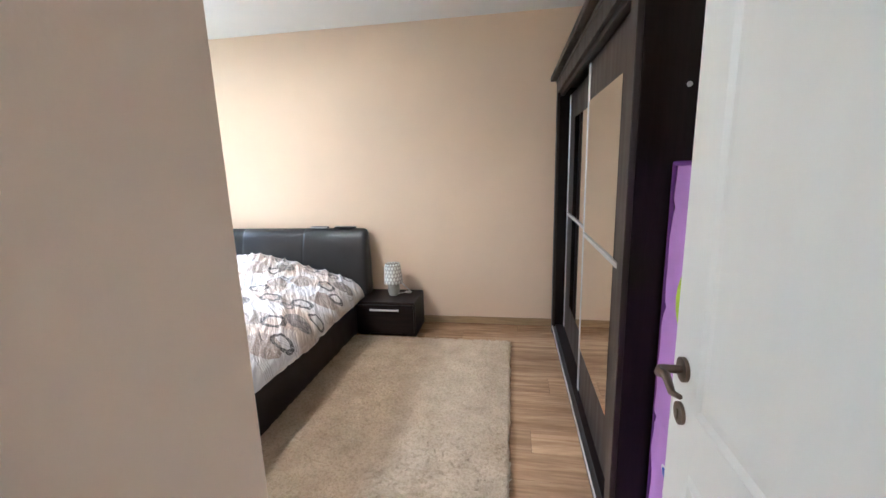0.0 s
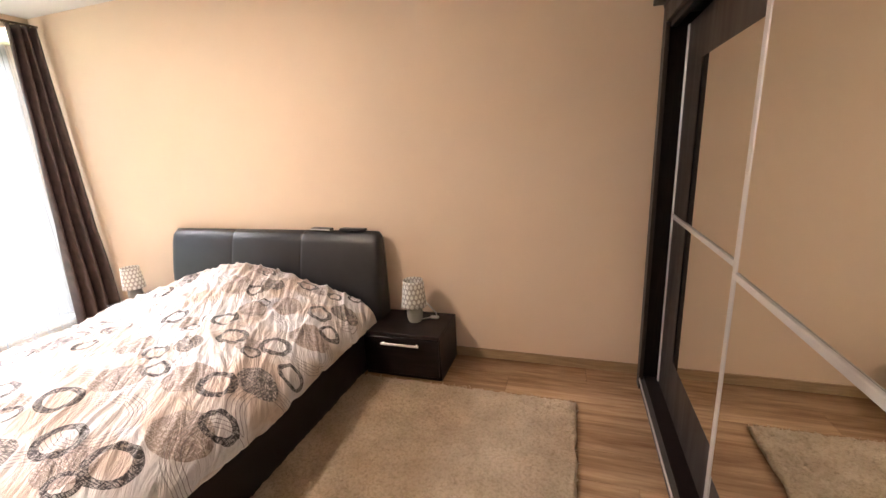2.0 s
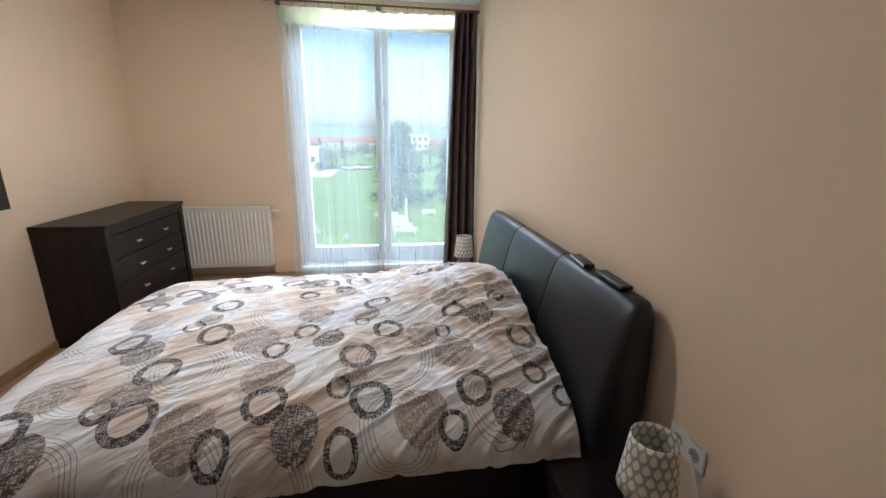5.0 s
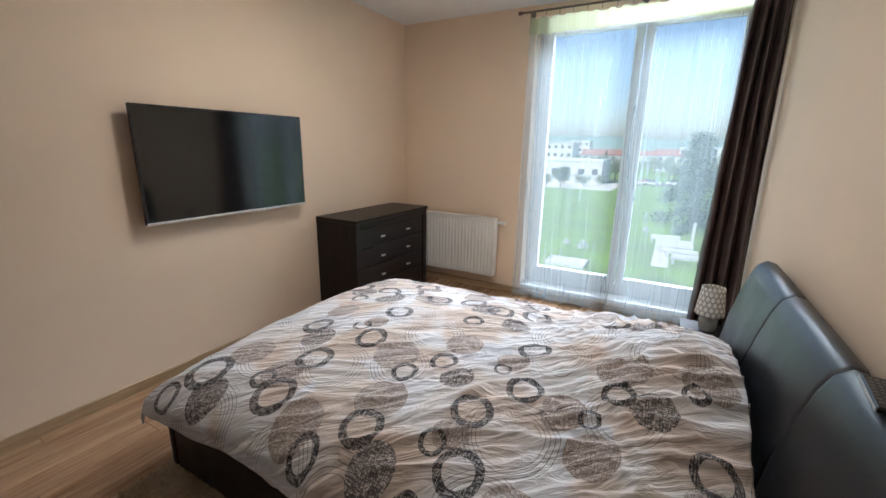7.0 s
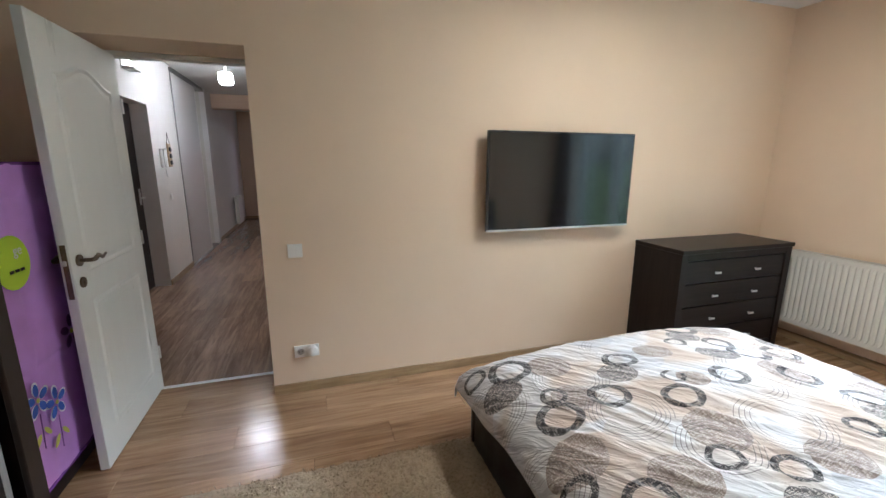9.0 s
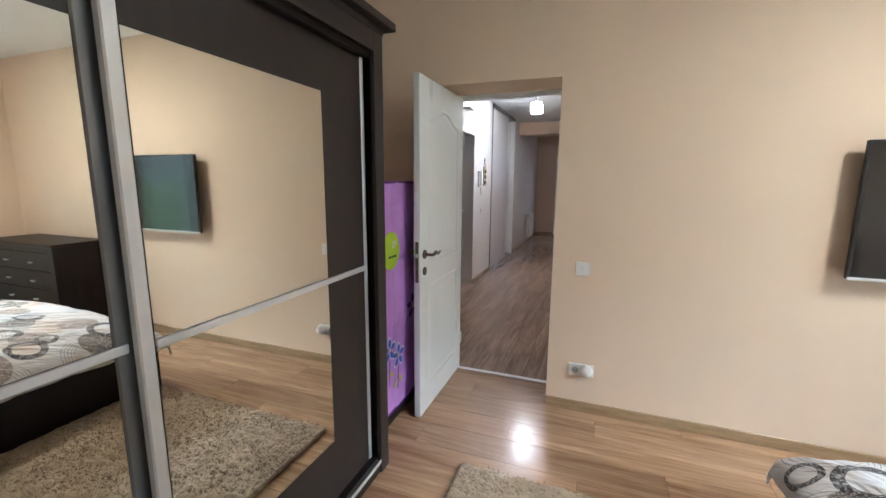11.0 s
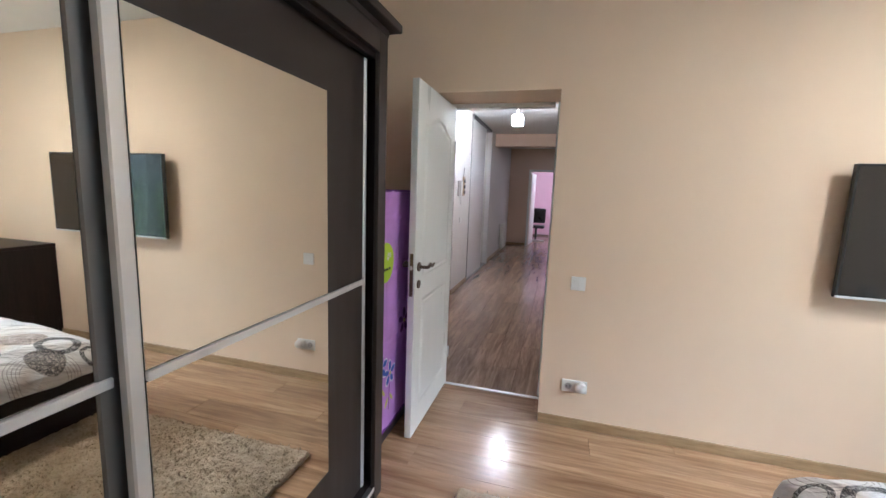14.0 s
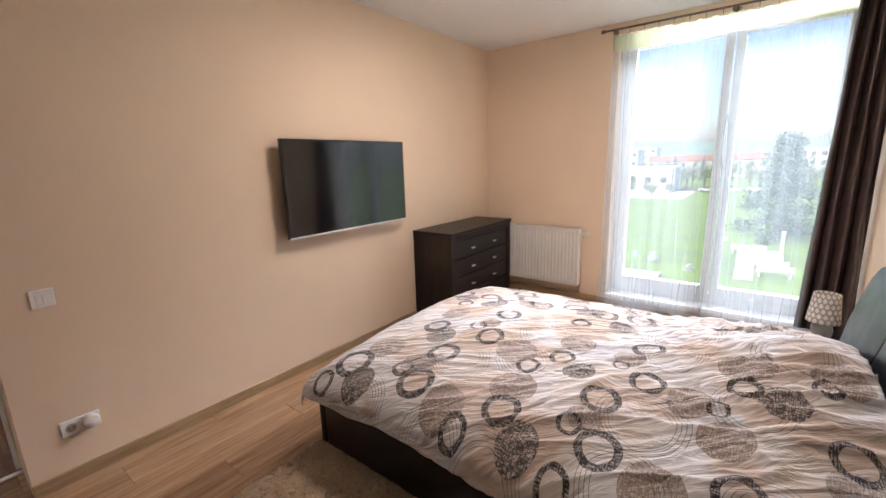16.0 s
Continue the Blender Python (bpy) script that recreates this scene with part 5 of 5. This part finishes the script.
# ---- outside ----
M_GRASS = plain("grass", (0.12, 0.20, 0.038), 0.95, vary=0.35, scale=0.25, grain=6, relief=0.4)
M_ASPH = plain("asphalt", (0.07, 0.07, 0.07), 0.9, vary=0.2, scale=0.6)
M_WHITEB = plain("white_render", (0.42, 0.42, 0.41), 0.85, vary=0.05, scale=0.5)
M_BEIGEB = plain("beige_render", (0.34, 0.28, 0.21), 0.85, vary=0.08, scale=0.5)
M_ROOF = plain("red_roof_tiles", (0.22, 0.095, 0.065), 0.85, vary=0.2, scale=1.0)
M_GREYROOF = plain("grey_sheet_roof", (0.45, 0.47, 0.50), 0.6, vary=0.08, scale=0.5)
M_WIN_DARK = plain("dark_window_panes", (0.05, 0.06, 0.07), 0.15, relief=0.0)
M_TREE = plain("conifer_needles", (0.065, 0.095, 0.055), 0.9, vary=0.4, scale=1.5)
M_TREE2 = plain("spring_foliage", (0.085, 0.12, 0.045), 0.9, vary=0.4, scale=1.2)
M_BARK = plain("bark", (0.09, 0.065, 0.045), 0.9, vary=0.3)
GZ = -7.5
bm = bmesh.new()
sheet(bm, 60, 60, lambda u, v: Vector((-3500 + u * 3494, -3000 + v * 6000, GZ)))
tagged(part("ground", bm, M_GRASS), "green lawn and fields below the apartment building", "", "", "structure")
# wooded green with the blue of distance haze mixed into the colour
M_HILL = plain("far_hills_haze_tint", (0.13, 0.19, 0.165), 1.0, vary=0.15, scale=0.004, relief=0.0)
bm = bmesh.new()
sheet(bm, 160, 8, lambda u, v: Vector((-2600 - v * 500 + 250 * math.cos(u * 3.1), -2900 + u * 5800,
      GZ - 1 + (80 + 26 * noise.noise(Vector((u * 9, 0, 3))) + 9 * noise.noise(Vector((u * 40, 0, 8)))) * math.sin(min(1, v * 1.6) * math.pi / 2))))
tagged(part("backdrop_hills", bm, M_HILL, None, "", "all"), "low wooded hills on the horizon, haze blue put into their colour", "", "", "structure")
structure("road", (-128, -60, GZ), (-119, 60, GZ + 0.03), M_ASPH, "grey asphalt road beyond the lawn")
structure("yard", (-118, -60, GZ), (-96, -9, GZ + 0.03), M_STONE, "bare grey yard in front of the white hall")


def building(x, y, w, d, h, mat, roofmat, label, rows, cols, gable=0.0, name="building"):
    b = thing(name, label, "building", (x, y, GZ))
    boxpart("wall", (-d / 2, -w / 2, 0), (d / 2, w / 2, h), mat, b, 0.0)
    bm = bmesh.new()
    if gable:
        pr = [(-d / 2 - 0.4, h), (d / 2 + 0.4, h), (0, h + gable)]
        a = [bm.verts.new((px, -w / 2 - 0.4, pz)) for px, pz in pr]
        c = [bm.verts.new((px, w / 2 + 0.4, pz)) for px, pz in pr]
        bm.faces.new(a)
        bm.faces.new(c[::-1])
        for k in range(3):
            bm.faces.new((a[k], a[(k + 1) % 3], c[(k + 1) % 3], c[k]))
    else:
        box(bm, (-d / 2 - 0.2, -w / 2 - 0.2, h), (d / 2 + 0.2, w / 2 + 0.2, h + 0.5))
    part("roof", bm, roofmat, b)
    for i in range(rows):
        for j in range(cols):
            yc = -w / 2 + (j + 0.5) * w / cols
            zc = (i + 0.55) * h / rows
            ww, wh = min(1.4, w / cols * 0.5), min(1.4, h / rows * 0.45)
            boxpart("window", (d / 2, yc - ww / 2, zc - wh / 2), (d / 2 + 0.06, yc + ww / 2, zc + wh / 2), M_WIN_DARK, b, 0.0)
    return b


building(-118, -22, 17, 14, 5.6, M_WHITEB, M_GREYROOF, "long white industrial hall with a flat grey roof", 1, 5, 0.0, "industrial_hall")
building(-210, -49, 16, 14, 11, M_WHITEB, M_WHITEB, "white apartment block with rows of windows", 3, 5)
building(-240, -44, 10, 12, 12.5, M_WHITEB, M_GREYROOF, "tall white block with a stepped top", 4, 3)
building(-230, -70, 18, 12, 9, M_WHITEB, M_ROOF, "white house with a red tiled roof", 2, 4, 3.0)
rb = random.Random(12)
for k in range(16):
    yy = -52 + k * 7.5 + rb.uniform(-1.5, 1.5)
    xx = rb.uniform(-300, -190)
    building(xx, yy * (-xx / 200.0), rb.uniform(9, 15), 10, rb.uniform(4.0, 6.5), rb.choice((M_WHITEB, M_BEIGEB, M_BEIGEB)), M_ROOF, "distant pale house with a red tiled roof", 2, 3, 2.6, "house")
building(-205, 14, 22, 12, 9.5, M_WHITEB, M_GREYROOF, "long white building with bands of windows", 3, 8)


def leafy_tree(x, y, h, r, conifer, label, seed, density=2600):
    rnd = random.Random(seed)
    tr = thing("tree", label, "tree", (x, y, GZ))
    bm = bmesh.new()
    tube(bm, [(0, 0, 0), (0.05 * r, 0, h * 0.4), (0, 0, h * 0.93)], [0.035 * h, 0.02 * h, 0.004 * h], 8)
    limbs = []
    for k in range(26 if conifer else 12):
        z0 = h * (0.08 + 0.85 * k / 26) if conifer else h * rnd.uniform(0.3, 0.7)
        a = k * 2.4 + rnd.uniform(-0.3, 0.3)
        reach = (r * (1.03 - z0 / h) if conifer else r * rnd.uniform(0.5, 0.9)) * rnd.uniform(0.75, 1.1)
        z1 = z0 + (-0.10 * reach if conifer else reach * rnd.uniform(0.3, 0.9))
        tip = Vector((math.cos(a) * reach, math.sin(a) * reach, z1))
        tube(bm, [(0, 0, z0), tip], [0.008 * h, 0.002 * h], 5)
        limbs.append((Vector((0, 0, z0)), tip))
    part("trunk", bm, M_BARK, tr)
    vs, fs = [], []
    for k in range(density):
        a, b_ = limbs[rnd.randrange(len(limbs))]
        s = rnd.random() ** (0.6 if conifer else 0.4)
        spread = (0.10 if conifer else 0.24) * r
        c = a.lerp(b_, s) + Vector([rnd.gauss(0, spread) for _ in range(3)]) * (1 if not conifer else 0.9)
        e = rnd.uniform(0.10, 0.24) * (1 if r > 1.5 else 0.5)
        u = Vector([rnd.gauss(0, 1) for _ in range(3)]).normalized() * e
        w = u.cross(Vector([rnd.gauss(0, 1) for _ in range(3)])).normalized() * e * 0.6
        i = len(vs)
        vs += [tuple(c - u), tuple(c + w), tuple(c + u), tuple(c - w)]
        fs.append((i, i + 1, i + 2, i + 3))
    me = bpy.data.meshes.new("crown")
    me.from_pydata(vs, [], fs)
    me.materials.append(M_TREE if conifer else M_TREE2)
    cr = new("crown", me)
    cr.parent = tr
    return tr


leafy_tree(-55, 4.9, 11.3, 4.8, True, "tall dark green conifer standing on the lawn", 1, 9000)
leafy_tree(-58, 11.5, 9.0, 3.2, True, "second dark conifer behind the first", 8, 4000)
leafy_tree(-98, -20.5, 5.0, 1.8, False, "small round yellow-green tree by the white hall", 2)
rt = random.Random(5)
for k in range(44):
    xx = rt.uniform(-185, -128)
    leafy_tree(xx, (-24 + k * 1.25) * (-xx / 120.0), rt.uniform(4, 7.5), rt.uniform(2.0, 3.4), False, "light green tree in spring leaf beyond the lawn", 20 + k, 500)
for k in range(7):
    leafy_tree(rt.uniform(-112, -100), -30 + k * 2.8, rt.uniform(1.6, 3.0), 1.6, False, "low bare shrub along the yard", 60 + k, 300)


def white_bench(x, y, l, turn, label):
    b = thing("garden_bench", label, "bench", (x, y, GZ))
    b.rotation_euler = (0, 0, radians(turn))
    for k in range(3):
        boxpart("seat_plank", (-0.3 + k * 0.2, -l / 2, 0.42), (-0.14 + k * 0.2, l / 2, 0.47), M_WHITEB, b, 0.005)
    for s in (-1, 1):
        boxpart("leg", (-0.28, s * (l / 2 - 0.2) - 0.05, 0), (0.24, s * (l / 2 - 0.2) + 0.05, 0.42), M_WHITEB, b, 0.005)
    boxpart("backrest", (0.27, -l / 2, 0.55), (0.32, l / 2, 0.9), M_WHITEB, b, 0.005)
    return b


for x, y, l, tn in ((-45.0, 2.6, 2.6, 5), (-43.0, 3.3, 2.8, 0), (-41.2, 3.4, 3.0, 4), (-39.2, 3.9, 2.6, -6), (-37.2, 4.3, 2.2, 8), (-46.5, 7.6, 1.6, 0)):
    white_bench(x, y, l, tn, "white painted garden bench on the lawn")
structure("pavement_path", (-46, 1.9, GZ), (-35.5, 3.1, GZ + 0.03), M_STONE, "pale paved path beside the benches")
post = thing("lamp_post", "white garden post beside the benches", "post", (-44.5, 4.9, GZ))
boxpart("post", (-0.12, -0.12, 0), (0.12, 0.12, 2.2), M_WHITEB, post, 0.02)
boxpart("cap", (-0.16, -0.16, 2.2), (0.16, 0.16, 2.35), M_WHITEB, post, 0.02)
sb = thing("sandbox", "wooden framed sandbox with pale sand", "sandbox", (-32.6, -4.0, GZ))
for lo, hi in (((-1.1, -1.5, 0), (-0.95, 1.5, 0.25)), ((0.95, -1.5, 0), (1.1, 1.5, 0.25)), ((-0.95, -1.5, 0), (0.95, -1.35, 0.25)), ((-0.95, 1.35, 0), (0.95, 1.5, 0.25))):
    boxpart("edge_board", lo, hi, M_WHITEB, sb, 0.01)
boxpart("sand", (-0.95, -1.35, 0), (0.95, 1.35, 0.15), M_STONE, sb, 0.0)
for x, y, s in ((-38.4, -3.9, 0.5), (-36.4, -1.0, 0.32), (-39.5, -5.6, 0.3), (-50.6, 0.6, 0.35)):
    bl = thing("blossom_bush", "small white flowering bush on the lawn", "bush", (x, y, GZ))
    vs, fs = [], []
    rr = random.Random(int(-x * 10))
    for k in range(260):
        c = Vector([rr.gauss(0, 1) for _ in range(3)]).normalized() * s * rr.uniform(0.5, 1.0)
        c.z = abs(c.z) * 1.8
        u = Vector([rr.gauss(0, 1) for _ in range(3)]).normalized() * 0.06
        w = u.cross(Vector((0.3, 0.5, 0.8))).normalized() * 0.05
        i = len(vs)
        vs += [tuple(c - u), tuple(c + w), tuple(c + u), tuple(c - w)]
        fs.append((i, i + 1, i + 2, i + 3))
    me = bpy.data.meshes.new("blossom")
    me.from_pydata(vs, [], fs)
    me.materials.append(M_WHITEB)
    ob = new("blossom", me)
    ob.parent = bl
M_REDPAINT = plain("red_car_paint", (0.45, 0.03, 0.04), 0.3, relief=0.0)
for x, y, mt, lb in ((-121.5, -3.6, M_REDPAINT, "small red hatchback parked by the road"), (-117.5, -2.2, M_WHITEB, "white car parked by the road"), (-119.5, 3.0, M_WHITEB, "white van parked by the road"), (-116, -6.2, M_WHITEB, "white car parked near the hall")):
    car = thing("car", lb, "car", (x, y, GZ + 0.03))
    bm = bmesh.new()
    box(bm, (-0.85, -2.1, 0.3), (0.85, 2.1, 0.9), 0.12, 2)
    part("body", bm, mt, car)
    bm = bmesh.new()
    vs = box(bm, (-0.75, -1.3, 0.88), (0.75, 1.0, 1.45), 0.0)
    for v in vs:
        if v.co.z > 1.2:
            v.co.y *= 0.7
            v.co.x *= 0.85
    part("cabin", bm, M_WIN_DARK, car)
    for sx in (-0.8, 0.8):
        for sy in (-1.35, 1.35):
            bm = bmesh.new()
            tube(bm, [(sx - 0.1, sy, 0.32), (sx + 0.1, sy, 0.32)], 0.32, 16)
            part("wheel", bm, M_BLACK, car)

# ---- laminate planks, last ----
def planks(floor_name, x0, x1, y0, y1, along, width, length, mat, seed):
    floor = bpy.data.objects[floor_name]
    rnd = random.Random(seed)
    proto = {}

    def mesh(w, l):
        key = (round(w, 3), round(l, 3))
        if key not in proto:
            bm = bmesh.new()
            g = 0.0006
            dx, dy = (l, w) if along == "x" else (w, l)
            top = 0.0
            a = [bm.verts.new((sx * (dx / 2 - g), sy * (dy / 2 - g), -0.012)) for sx, sy in ((-1, -1), (1, -1), (1, 1), (-1, 1))]
            b = [bm.verts.new((sx * (dx / 2 - g), sy * (dy / 2 - g), top - 0.0008)) for sx, sy in ((-1, -1), (1, -1), (1, 1), (-1, 1))]
            c = [bm.verts.new((sx * (dx / 2 - g - 0.001), sy * (dy / 2 - g - 0.001), top)) for sx, sy in ((-1, -1), (1, -1), (1, 1), (-1, 1))]
            for p, q in ((a, b), (b, c)):
                for k in range(4):
                    bm.faces.new((p[k], p[(k + 1) % 4], q[(k + 1) % 4], q[k]))
            bm.faces.new(c)
            me = bpy.data.meshes.new("plank")
            bm.to_mesh(me)
            bm.free()
            me.materials.append(mat)
            proto[key] = me
        return proto[key]
    u0, u1, v0, v1 = (x0, x1, y0, y1) if along == "x" else (y0, y1, x0, x1)
    v, row = v0, 0
    while v < v1 - 1e-4:
        w = min(width, v1 - v)
        u = u0
        cut = length * ((row * 0.37 + 0.2) % 1.0)
        first = True
        while u < u1 - 1e-4:
            l = min(cut if first and cut > 0.15 else length, u1 - u)
            first = False
            ob = new("plank", mesh(w, l))
            cx, cy = (u + l / 2, v + w / 2) if along == "x" else (v + w / 2, u + l / 2)
            ob.parent = floor
            ob.location = (cx, cy, 0)
            u += l
        v += w
        row += 1


planks("floor", X0, X1, Y0 - 0.30, Y1, "x", 0.193, 1.28, M_PLANK, 3)
planks("hall_floor", HX0, HE + 0.28, HY0 - 2.5, Y0 - 0.30, "y", 0.193, 1.28, M_PLANK_Y, 5)
